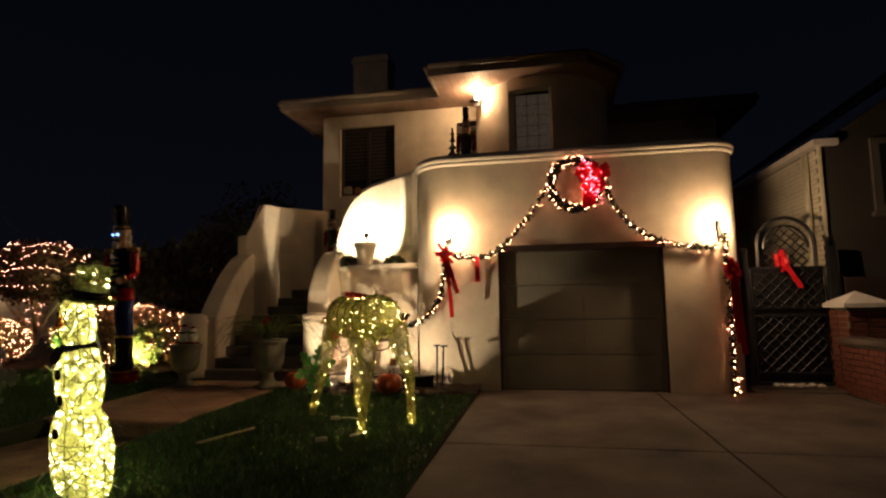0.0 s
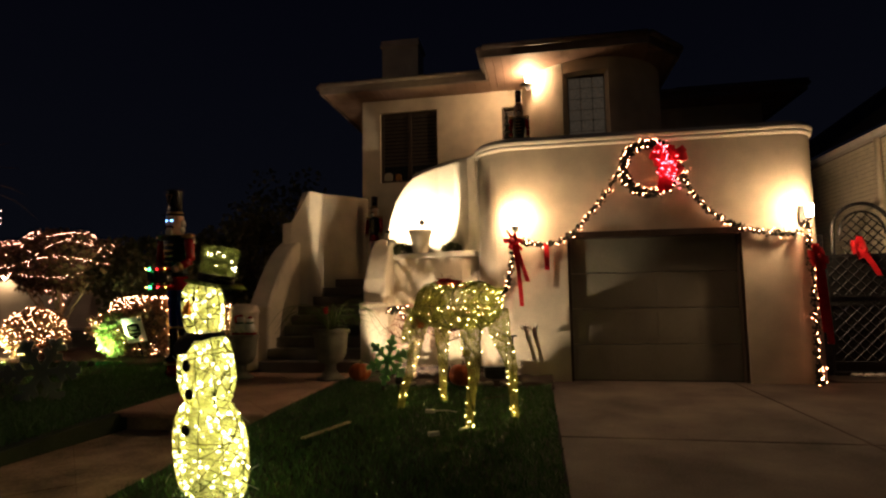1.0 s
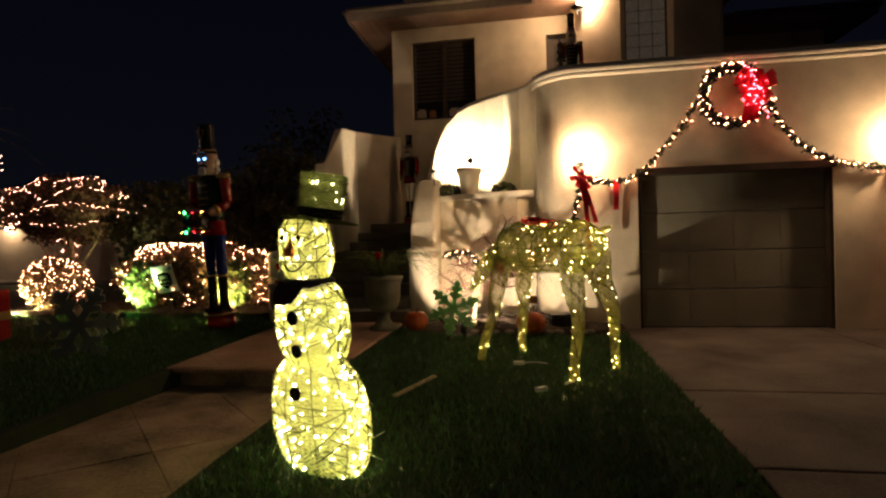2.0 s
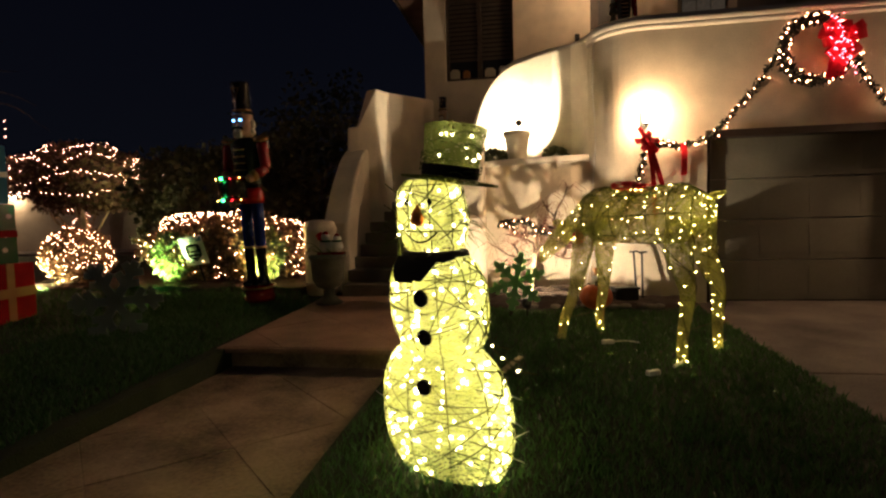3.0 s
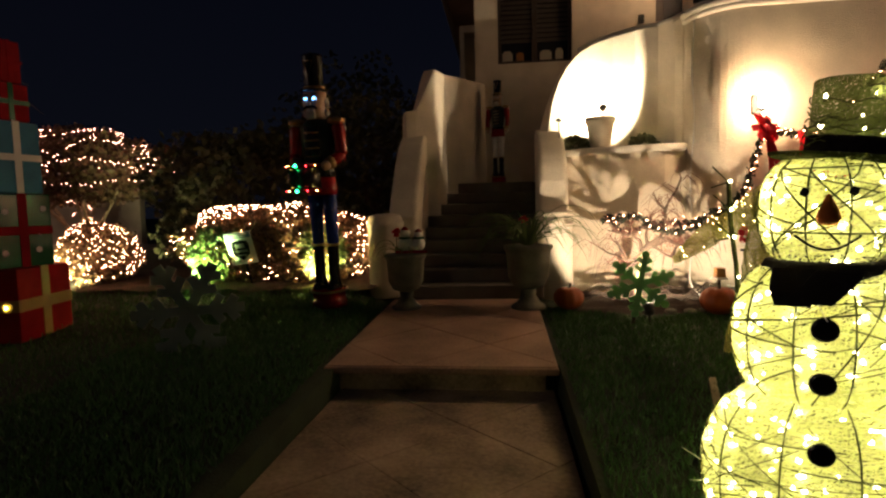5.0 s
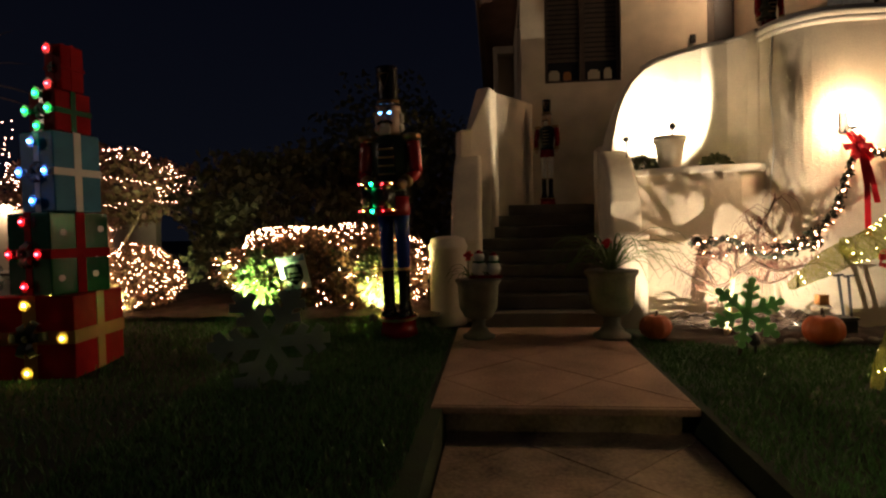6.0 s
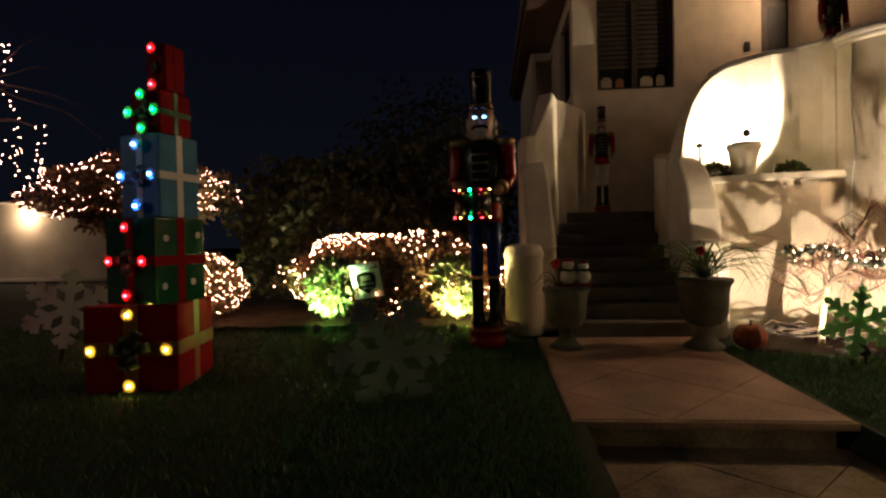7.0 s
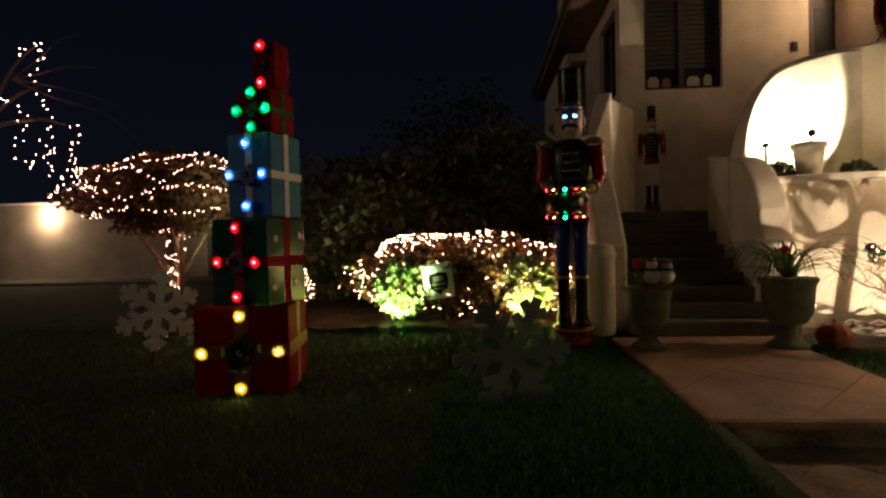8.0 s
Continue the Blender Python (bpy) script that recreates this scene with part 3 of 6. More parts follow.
# round stair turret with a glass block window
turret = thing("wall_turret", pose(0, 0, 0), "round stucco turret with a deep set glass block window", "wall", kind="structure")
TC, TR = (0.03, 11.15), 1.1
def tpt(a, r=TR):
    return (TC[0] + r * math.cos(radians(a)), TC[1] + r * math.sin(radians(a)))
A0, A1 = 244, 279
part("wall_face", wall_strip([tpt(a) for a in range(180, A0 + 1, 4)], HTOP, -0.24, 3.0), STUCCO, turret)
part("wall_face", wall_strip([tpt(a) for a in range(A1, 361, 4)], HTOP, -0.24, 3.0), STUCCO, turret)
part("wall_face", wall_strip([tpt(a) for a in range(A0, A1 + 1, 5)], 4.05, -0.24, 3.0), STUCCO, turret)
part("wall_face", wall_strip([tpt(a) for a in range(A0, A1 + 1, 5)], HTOP, -0.24, 5.28), STUCCO, turret)
gb = thing("window_3", pose(-0.44, 10.22, 4.05), "glass block window with glints put in as a faint glow", "window", kind="structure")
for i in range(3):
    for j in range(6):
        part("glass_block", box(0.01 + i * 0.215, 0.215 + i * 0.215, -0.03, 0.05, 0.01 + j * 0.205, 0.205 + j * 0.205, 0.018), BLOCK, gb)
part("block_joint", box(0, 0.655, -0.012, 0.06, 0, 1.24), DARKWOOD, gb)
part("window_frame", box(-0.05, 0.0, -0.03, 0.08, 0, 1.26, 0.005), DARKWOOD, gb)
part("window_frame", box(0.655, 0.70, -0.03, 0.08, 0, 1.26, 0.005), DARKWOOD, gb)
part("window_frame", box(-0.05, 0.70, -0.03, 0.08, 1.26, 1.30, 0.005), DARKWOOD, gb)

# roof: soffit, fascia and hipped slopes, stepping forward over the turret
def prism(poly, z0, z1):
    bm = bmesh.new()
    a = [bm.verts.new((x, y, z0)) for x, y in poly]
    b = [bm.verts.new((x, y, z1)) for x, y in poly]
    bm.faces.new(a[::-1])
    bm.faces.new(b)
    for i in range(len(poly)):
        j = (i + 1) % len(poly)
        bm.faces.new((a[i], a[j], b[j], b[i]))
    return bm


roof = thing("roof", pose(0, 0, 0), "dark hipped roof with wide boarded eaves", "roof", kind="structure")
eave = [(-5.45, 10.42), (-1.97, 10.42), (-1.97, 9.38), (0.85, 9.38), (1.5, 10.1), (1.5, 12.3), (4.6, 12.3), (4.6, 18.6), (-5.45, 18.6)]
part("soffit_back", prism(eave, 5.53, 5.56), SOFFIT, roof)
for i in range(66):
    xa = -5.43 + i * 0.1515
    if xa > 1.30:
        break
    y0 = (9.40 if xa < 0.70 else 9.42 + 1.11 * (xa + 0.15 - 0.85)) if -1.97 < xa + 0.07 else 10.44
    part("soffit_board", box(xa, xa + 0.143, y0, 11.6, 5.505, 5.529), SOFFIT, roof)
for (xa, ya), (xb, yb) in zip(eave, eave[1:] + eave[:1]):
    d = math.hypot(xb - xa, yb - ya)
    ang = math.degrees(math.atan2(yb - ya, xb - xa))
    part("fascia", box(-0.02, d + 0.02, -0.03, 0.01, 5.47, 5.66, m=pose(xa, ya, 0, 0, 0, ang)), FASCIA, roof)
    part("gutter", tube([Vector((xa, ya, 5.64)) + Matrix.Rotation(radians(ang), 3, "Z") @ Vector((0, -0.07, 0)), Vector((xb, yb, 5.64)) + Matrix.Rotation(radians(ang), 3, "Z") @ Vector((0, -0.07, 0))], 0.05, 8), FASCIA, roof, "", True)
bm = bmesh.new()
vs = [bm.verts.new(p) for p in ((-5.5, 10.38, 5.66), (1.55, 10.38, 5.66), (2.05, 18.65, 5.66), (-5.5, 18.65, 5.66), (-2.4, 14.4, 7.1), (-0.9, 14.4, 7.1))]
for q in ((0, 1, 5, 4), (1, 2, 5), (2, 3, 4, 5), (3, 0, 4)):
    bm.faces.new([vs[k] for k in q])
part("roof_slope", bm, ROOF, roof)
part("flat_roof", box(2.0, 4.65, 12.25, 18.65, 5.64, 5.72), ROOF, roof)
bm = bmesh.new()
vs = [bm.verts.new(p) for p in ((-2.02, 9.33, 5.66), (0.9, 9.33, 5.66), (1.55, 12.5, 5.66), (-2.02, 12.5, 5.66), (0, 11.6, 6.35), (0, 13.0, 6.35))]
for q in ((0, 1, 4), (1, 2, 5, 4), (3, 0, 4, 5)):
    bm.faces.new([vs[k] for k in q])
part("roof_slope", bm, ROOF, roof)
chim = thing("chimney", pose(-4.72, 14.6, 0), "square pale stucco chimney with a stepped cap", "chimney", kind="structure")
part("stack", box(-0.52, 0.52, -0.35, 0.35, 5.7, 8.25, 0.015), STUCCO, chim)
part("cap", box(-0.57, 0.57, -0.40, 0.40, 8.25, 8.34, 0.015), STUCCO, chim)
part("cap", box(-0.54, 0.54, -0.37, 0.37, 8.34, 8.46, 0.015), STUCCO, chim)

# ---- neighbour's house, gate and brick wall ----
nb = thing("neighbour_house", pose(0, 0, 0), "neighbouring house with white painted brick side wall", "house")
part("side_wall", box(4.27, 4.5, 9.12, 16.0, 0, 3.62), MORTAR, nb)
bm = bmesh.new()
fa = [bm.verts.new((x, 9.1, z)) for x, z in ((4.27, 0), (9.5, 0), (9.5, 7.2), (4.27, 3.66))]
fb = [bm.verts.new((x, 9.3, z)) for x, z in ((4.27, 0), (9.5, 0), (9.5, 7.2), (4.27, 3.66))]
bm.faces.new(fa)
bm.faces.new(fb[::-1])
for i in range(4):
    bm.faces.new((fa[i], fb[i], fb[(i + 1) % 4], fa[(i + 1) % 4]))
part("front_wall", bm, UNLITWALL, nb)
bm = bmesh.new()
for r in range(44):
    for c in range(30):
        y0 = 9.12 + c * 0.225 + (0.11 if r % 2 else 0)
        z0 = 0.3 + r * 0.075
        if z0 < 3.56:
            box(4.258, 4.272, y0, y0 + 0.213, z0, z0 + 0.066, bm=bm)
tagged(part("painted_brick", bm, SIDING, nb), kind="stuff")
part("eave_board", box(4.15, 4.5, 9.0, 16.0, 3.62, 3.72), WHITE, nb)
bm = bmesh.new()
vs = [bm.verts.new(p) for p in ((4.10, 8.9, 3.74), (4.10, 16.2, 3.74), (9.5, 16.2, 7.52), (9.5, 8.9, 7.52), (9.5, 16.2, 7.3), (9.5, 8.9, 7.3))]
for q in ((0, 3, 2, 1), (0, 1, 4, 5)):
    bm.faces.new([vs[k] for k in q])
part("roof_slope", bm, ROOF, nb)
part("downpipe", tube([(4.20, 9.42, 3.6), (4.20, 9.42, 0.3)], 0.045, 10), SIDING, nb, "", True)
part("corner_board", box(4.235, 4.275, 9.06, 9.12, 1.2, 3.62), SIDING, nb)
# pale frame paint, greyed because little light reaches this window
DIMMEDFRAME = mat("dimmed_pale_frame", (0.12, 0.11, 0.095), 0.7)
nwin = part("window", box(4.95, 6.3, 9.05, 9.11, 2.56, 3.70, 0.008), DIMMEDFRAME, nb, "dark unlit window in a pale frame")
# dark sheet stands in for the unlit room behind this pane
part("pane_backing", box(5.06, 6.19, 9.042, 9.049, 2.67, 3.59), DARKWOOD, nwin, "dark backing behind the pane")
part("pane", box(5.055, 6.195, 9.032, 9.038, 2.665, 3.595), GLASS, nwin)
part("sill", box(4.90, 6.36, 9.0, 9.1, 2.49, 2.558, 0.01), DIMMEDFRAME, nwin)
part("dark_fence", box(4.35, 7.5, 8.90, 8.95, 0, 1.58), DARKWOOD, nb)

gate = thing("iron_gate", pose(3.05, 8.9, 0), "arched black iron gate with lattice panels", "gate")
part("post", box(-0.10, 0.0, -0.05, 0.05, 0, 2.05, 0.006), IRON, gate)
part("post", box(1.10, 1.20, -0.05, 0.05, 0, 2.05, 0.006), IRON, gate)
arch = [(0.03, 0, 0.03), (0.03, 0, 1.74), (0.15, 0, 1.76), (0.15, 0, 2.08)] + [(0.55 - 0.40 * math.cos(math.pi * i / 16), 0, 2.08 + 0.42 * math.sin(math.pi * i / 16)) for i in range(1, 16)] + [(0.95, 0, 2.08), (0.95, 0, 1.76), (1.07, 0, 1.74), (1.07, 0, 0.03), (0.03, 0, 0.03)]
part("gate_frame", tube(arch, 0.028, 6), IRON, gate)
inner = [(0.55 - 0.31 * math.cos(math.pi * i / 14), 0, 2.04 + 0.34 * math.sin(math.pi * i / 14)) for i in range(15)]
part("inner_arch", tube(inner, 0.018, 6), IRON, gate)
for z in (0.16, 1.0, 1.12, 1.72):
    part("rail", box(0.03, 1.07, -0.015, 0.015, z, z + 0.035), IRON, gate)
for z0, z1 in ((0.2, 1.0), (1.16, 1.72)):
    n = 6
    for k in range(-n, n + 1):
        for s in (1, -1):
            x = 0.55 + k * 0.16
            pts = []
            for q in range(9):
                zz = z0 + (z1 - z0) * q / 8
                xx = x + s * (zz - (z0 + z1) / 2)
                if 0.06 <= xx <= 1.04:
                    pts.append((xx, 0.008 * s, zz))
            if len(pts) > 1:
                part("lattice_bar", tube(pts, 0.009, 4), IRON, gate)
for k in range(-3, 4):
    for s in (1, -1):
        pts = []
        for q in range(13):
            zz = 1.76 + 0.60 * q / 12
            xx = 0.55 + k * 0.14 + s * (zz - 1.98)
            if (xx - 0.55) ** 2 / 0.092 + max(0, zz - 2.04) ** 2 / 0.11 < 1:
                pts.append((xx, 0.008 * s, zz))
        if len(pts) > 1:
            part("lattice_bar", tube(pts, 0.011, 4), IRON, gate)
part("backing", box(0.05, 1.05, 0.03, 0.05, 0.05, 1.74), BLACK, gate, "dark mesh backing")

pier = thing("brick_pier", pose(4.33, 8.6, 0), "red brick gate pier with white pyramid cap", "pier")
part("core", box(-0.235, 0.235, -0.235, 0.235, -0.1, 1.14), MORTAR, pier)
brick_mesh = None
def lay_brick(parent, x, y, z, rz=0.0):
    global brick_mesh
    if brick_mesh is None:
        ob = part("brick", box(-0.105, 0.105, -0.05, 0.05, -0.0325, 0.0325, 0.005), BRICK, parent)
        brick_mesh = ob.data
    else:
        ob = new("brick", brick_mesh)
        ob.parent = parent
    ob.matrix_basis = pose(x, y, z, 0, 0, rz)
for r in range(14):
    for c in (-0.12, 0.12):
        o = 0.04 if r % 2 else -0.04
        lay_brick(pier, c + o * 0.3, -0.20, 0.02 + r * 0.08)
        lay_brick(pier, -0.20, c + o * 0.3, 0.02 + r * 0.08, 90)
bm = bmesh.new()
vs = [bm.verts.new(p) for p in ((-0.30, -0.30, 1.14), (0.30, -0.30, 1.14), (0.30, 0.30, 1.14), (-0.30, 0.30, 1.14), (-0.30, -0.30, 1.20), (0.30, -0.30, 1.20), (0.30, 0.30, 1.20), (-0.30, 0.30, 1.20), (0, 0, 1.37))]
for q in ((3, 2, 1, 0), (0, 1, 5, 4), (1, 2, 6, 5), (2, 3, 7, 6), (3, 0, 4, 7), (4, 5, 8), (5, 6, 8), (6, 7, 8), (7, 4, 8)):
    bm.faces.new([vs[k] for k in q])
part("cap", bm, WHITE, pier, "white pyramid cap")
lowwall = thing("brick_wall", pose(0, 0, 0), "low red brick boundary wall with concrete coping", "wall")
part("core", box(4.03, 4.25, 5.0, 8.36, -0.1, 0.66), MORTAR, lowwall)
for r in range(8):
    for c in range(15):
        lay_brick(lowwall, 4.05, 5.12 + c * 0.222 + (0.1 if r % 2 else 0), 0.02 + r * 0.08, 90)
part("coping", box(3.95, 4.30, 5.0, 8.36, 0.66, 0.74, 0.012), CONCRETE, lowwall)


# ---- lawn, beds and planting ----
rng = np.random.default_rng(7)


def grass_blades(n, x0, x1, y0, y1, h, seed):
    r = np.random.default_rng(seed)
    v, f = [], []
    while len(f) < n:
        x, y = r.uniform(x0, x1), r.uniform(y0, y1)
        if (-5.75 < x < -3.9 and y < 8.1) or x > -0.99 or (x > -5.75 and y > 7.9):
            continue
        if x > -3.6 and y > 7.25 + 0.15 * math.sin(5 * x):
            continue
        z = ground_z(x, y)
        a, hh, w = r.uniform(0, 6.28), h * r.uniform(0.5, 1.3), 0.006
        dx, dy = math.cos(a), math.sin(a)
        lean = r.normal(0, 0.4, 2) * hh
        k = len(v)
        v += [(x - dx * w, y - dy * w, z - 0.005), (x + dx * w, y + dy * w, z - 0.005), (x + lean[0], y + lean[1], z + hh)]
        f.append((k, k + 1, k + 2))
    return v, f


for n, b, h, seed in ((52000, (-7.5, -0.98, 2.3, 7.6), 0.045, 3), (26000, (-13.5, -5.7, 3.2, 8.0), 0.05, 4)):
    v, f = grass_blades(n, *b, h, seed)
    tagged(raw("grass", v, f, GRASS), "short dark green lawn grass", "grass", kind="stuff")
# soil beds under the shrubs
bm = bmesh.new()
bmesh.ops.create_grid(bm, x_segments=40, y_segments=20, size=0.5, matrix=Matrix.Translation((-2.25, 7.95, 0.07)) @ Matrix.Diagonal((2.6, 1.35, 1, 1)))
for v in bm.verts:
    v.co.z += 0.035 * noise.noise(v.co * 6) + 0.05 * max(0, 1 - abs(v.co.x + 2.3)) - 0.05 * (v.co.y < 7.35)
tagged(part("soil_bed", bm, SOIL, smooth=True), "dark mulched flower bed at the garage corner", "flower bed", kind="structure")
bm = bmesh.new()
bmesh.ops.create_grid(bm, x_segments=60, y_segments=20, size=0.5, matrix=Matrix.Translation((-8.6, 8.6, 0.29)) @ Matrix.Diagonal((5.4, 1.7, 1, 1)))
for v in bm.verts:
    v.co.z += 0.04 * noise.noise(v.co * 5) + 0.06 * (v.co.y - 8.2)
tagged(part("soil_bed", bm, SOIL, smooth=True), "dark planted bed below the lit hedge", "flower bed", kind="structure")


def blunted(q, e):
    """Squares off the two ends of a hedge; e = 1 leaves it round."""
    return (math.copysign(abs(q[0]) ** e, q[0]), q[1], q[2] * (1 - 0.35 * (1 - e) * max(0, q[0])))


def blob_points(n, c, r, seed, shell=0.55, lump=0.22, floor=None, blunt=1.0):
    """Places for leaves in an uneven ellipsoid, mostly near its skin."""
    g = np.random.default_rng(seed)
    d = g.normal(size=(n, 3))
    d /= np.linalg.norm(d, axis=1, keepdims=True)
    rad = shell + (1 - shell) * g.uniform(0, 1, n) ** 0.6
    out = []
    for q, k in zip(d, rad):
        q = blunted(q, blunt)
        s = 1 + lump * noise.noise((q[0] * 2.3 + seed, q[1] * 2.3, q[2] * 2.3)) + 0.5 * lump * noise.noise((q[0] * 6, q[1] * 6 + seed, q[2] * 6))
        p = (c[0] + q[0] * r[0] * k * s, c[1] + q[1] * r[1] * k * s, c[2] + q[2] * r[2] * k * s)
        if floor is None or p[2] > floor:
            out.append(p)
    return out


def skin_point(c, r, d, seed, lump=0.22, k=1.02):
    s = 1 + lump * noise.noise((d[0] * 2.3 + seed, d[1] * 2.3, d[2] * 2.3))
    return (c[0] + d[0] * r[0] * k * s, c[1] + d[1] * r[1] * k * s, c[2] + d[2] * r[2] * k * s)


def branchy(base, tips, r0, r1, bm=None, sides=6, mid_up=0.5, seed=0):
    bm = bm or bmesh.new()
    g = random.Random(seed)
    for t in tips:
        b, t = Vector(base), Vector(t)
        m1 = b.lerp(t, 0.35) + Vector((g.uniform(-0.08, 0.08), g.uniform(-0.08, 0.08), mid_up * 0.12))
        m2 = b.lerp(t, 0.7) + Vector((g.uniform(-0.06, 0.06), g.uniform(-0.06, 0.06), mid_up * 0.1)) * (t - b).length
        pts = spline([b, m1, m2, t], 10)
        tube(pts, [r0 + (r1 - r0) * i / 9 for i in range(10)], sides, bm)
    return bm


def net_bush(c, r, leaves, lights, label, seed, leaf=0.05, front=True, dense_top=0, blunt=1.0):
    b = thing("lit_bush", pose(0, 0, 0), label, "bush")
    g = np.random.default_rng(seed + 50)
    base = (c[0], c[1], c[2] - r[2])
    tips = [skin_point(c, r, Vector((g.uniform(-1, 1), g.uniform(-0.6, 0.6), 0.6)).normalized(), seed, k=0.8) for _ in range(7)]
    part("stem", branchy(base, tips, 0.025, 0.006, seed=seed), BARK, b)
    tagged(leaf_cloud("foliage", blob_points(leaves, c, r, seed, floor=c[2] - r[2] * 0.95, blunt=blunt), leaf, NETLEAF, b, g), kind="stuff")
    pl = []
    while len(pl) < lights:
        d = g.normal(size=3)
        d /= np.linalg.norm(d)
        if front and d[1] > 0.35:
            continue
        if d[2] < -0.75:
            continue
        pl.append(skin_point(c, r, blunted(d, blunt), seed, k=g.uniform(0.93, 1.02)))
    for i in range(dense_top):
        x, y = g.uniform(-0.74, 0.12), g.uniform(-0.5, 0.0)
        d = (x, y, math.sqrt(1 - x * x - y * y))
        pl.append(skin_point(c, r, blunted(d, blunt), seed, k=1.03))
    bulbs("bulb", pl, 0.0063, B_NET, b, False)
    return b


net_bush((-7.38, 8.50, 0.76), (1.36, 0.52, 0.54), 9000, 360, "clipped hedge under a net of warm white fairy lights", 11, 0.05, dense_top=150, blunt=0.72)
net_bush((-9.82, 8.25, 0.70), (0.53, 0.45, 0.44), 3000, 300, "round clipped bush covered in warm white net lights", 12, 0.045)
for c, r, sd, lab in (((-8.12, 8.12, 0.68), (0.30, 0.2, 0.36), 21, "small leafy shrub lit green by a flood lamp"), ((-6.62, 8.12, 0.70), (0.30, 0.2, 0.36), 22, "small leafy shrub lit yellow by a flood lamp")):
    b = thing("shrub", pose(0, 0, 0), lab, "shrub")
    part("stem", branchy((c[0], c[1], 0.25), [skin_point(c, r, Vector((math.cos(k), 0.4 * math.sin(k), 0.5)), sd, k=0.8) for k in range(6)], 0.012, 0.004, seed=sd), BARK, b)
    tagged(leaf_cloud("foliage", blob_points(1100, c, r, sd), 0.06, SHRUB, b, np.random.default_rng(sd)), kind="stuff")


def flood_lamp(x, y, z, tilt, rz, label, glass):
    t = thing("flood_lamp", pose(x, y, z, 0, 0, rz), label, "flood lamp")
    part("housing", lathe([(0.03, -0.02), (0.045, 0.0), (0.05, 0.06), (0.055, 0.08)], 14, m=pose(0, 0, 0.0, tilt, 0, 0)), BLACK, t, smooth=True)
    part("lens", lathe([(0.045, 0.0815), (0.044, 0.084)], 14, m=pose(0, 0, 0.0, tilt, 0, 0)), glass, t, "bright lens")
    part("spike", tube([(0, 0, 0), (0, 0, -0.18)], 0.01, 6), BLACK, t)


flood_lamp(-8.16, 7.66, 0.21, -45, 0, "small black spike flood lamp with a green lens", B_GRN)
flood_lamp(-6.64, 7.70, 0.21, -45, 0, "small black spike flood lamp with a yellow lens", B_YEL)
flood_lamp(-10.16, 7.52, 0.21, -45, 0, "small black spike flood lamp with a pale yellow lens", B_YEL)
flood_lamp(-2.92, 6.91, 0.14, -50, 0, "small black garden flood lamp in the grass", B_LAMP)

# dark hedge and trees behind the beds
for c, r, n, sd, lab in (((-8.45, 10.2, 1.35), (1.95, 0.8, 1.35), 9000, 31, "tall dark hedge at the side of the garden"),
                         ((-6.9, 10.6, 1.7), (1.1, 0.9, 1.5), 3500, 32, "tall dark leafy shrub beside the stair wall"),
                         ((-7.6, 13.5, 2.2), (2.2, 1.2, 2.3), 4500, 34, "dark tree beside the house")):
    b = thing("hedge", pose(0, 0, 0), lab, "hedge")
    part("trunk", branchy((c[0], c[1], 0.2), [skin_point(c, r, Vector((math.cos(k * 1.1), 0.5 * math.sin(k), 0.5)), sd, k=0.75) for k in range(9)], 0.06, 0.012, seed=sd), BARK, b)
    tagged(leaf_cloud("foliage", blob_points(n, c, r, sd, 0.5, 0.3, 0.15), 0.09, HEDGE, b, np.random.default_rng(sd)), kind="stuff")

# topiary tree with strings of lights draped over its crown
TCN, TRD = (-13.3, 12.2, 2.27), (1.88, 1.3, 0.80)
tree = thing("topiary_tree", pose(0, 0, 0), "umbrella shaped tree draped with warm fairy lights", "tree")
bm = branchy((-13.15, 12.0, 0.3), [(-14.3, 12.0, 1.7), (-13.7, 11.6, 1.6), (-13.1, 11.7, 1.7), (-12.5, 12.2, 1.75), (-13.5, 12.8, 1.7), (-12.8, 11.6, 1.6)], 0.05, 0.018, seed=5)
tube(spline([(-13.1, 12.0, 0.25), (-13.2, 11.95, 0.7), (-13.05, 12.0, 1.1), (-13.3, 12.05, 1.6)], 10), 0.06, 7, bm)
part("trunk", bm, PALEBARK, tree, "pale twisting stems", True)
tagged(leaf_cloud("crown", blob_points(8500, TCN, TRD, 41, 0.45, 0.3, 1.4), 0.085, TOPIARY, tree, np.random.default_rng(41)), kind="stuff")
pl = []
for el, sag, n, loops_, ph in ((50, 30, 52, 3.2, 0.3), (20, 26, 60, 3.6, 1.0), (-4, 16, 60, 2.6, 0.4), (-30, 12, 44, 2.2, 0.9)):
    for i in range(n):
        a = radians(186 + 172 * i / (n - 1) + rng.normal(0, 1.0))
        e = radians(el + sag * abs(math.sin(loops_ * a + ph)) - sag / 2 + rng.normal(0, 1.8))
        pl.append(skin_point(TCN, TRD, Vector((math.cos(a) * math.cos(e), math.sin(a) * math.cos(e), math.sin(e))), 41, 0.3, 1.03))
for i in range(46):
    d = Vector((0.9, rng.uniform(-0.6, 0.1), rng.uniform(-0.5, 0.35))).normalized()
    pl.append(skin_point(TCN, TRD, d, 41, 0.3, 1.02))
for i in range(64):
    k = i / 63
    pl.append((-13.15 + (0.05 + 0.3 * k * k) * math.sin(31 * k) + rng.normal(0, 0.04), 11.93 + 0.14 * math.cos(31 * k), 0.35 + 1.25 * k))
for i in range(40):
    d = rng.normal(size=3)
    d /= np.linalg.norm(d)
    if d[1] < 0.2 and d[2] > -0.45:
        pl.append(skin_point(TCN, TRD, d, 41, 0.3, rng.uniform(0.9, 1.03)))
bulbs("bulb", pl, 0.0095, B_STRING, tree, False)
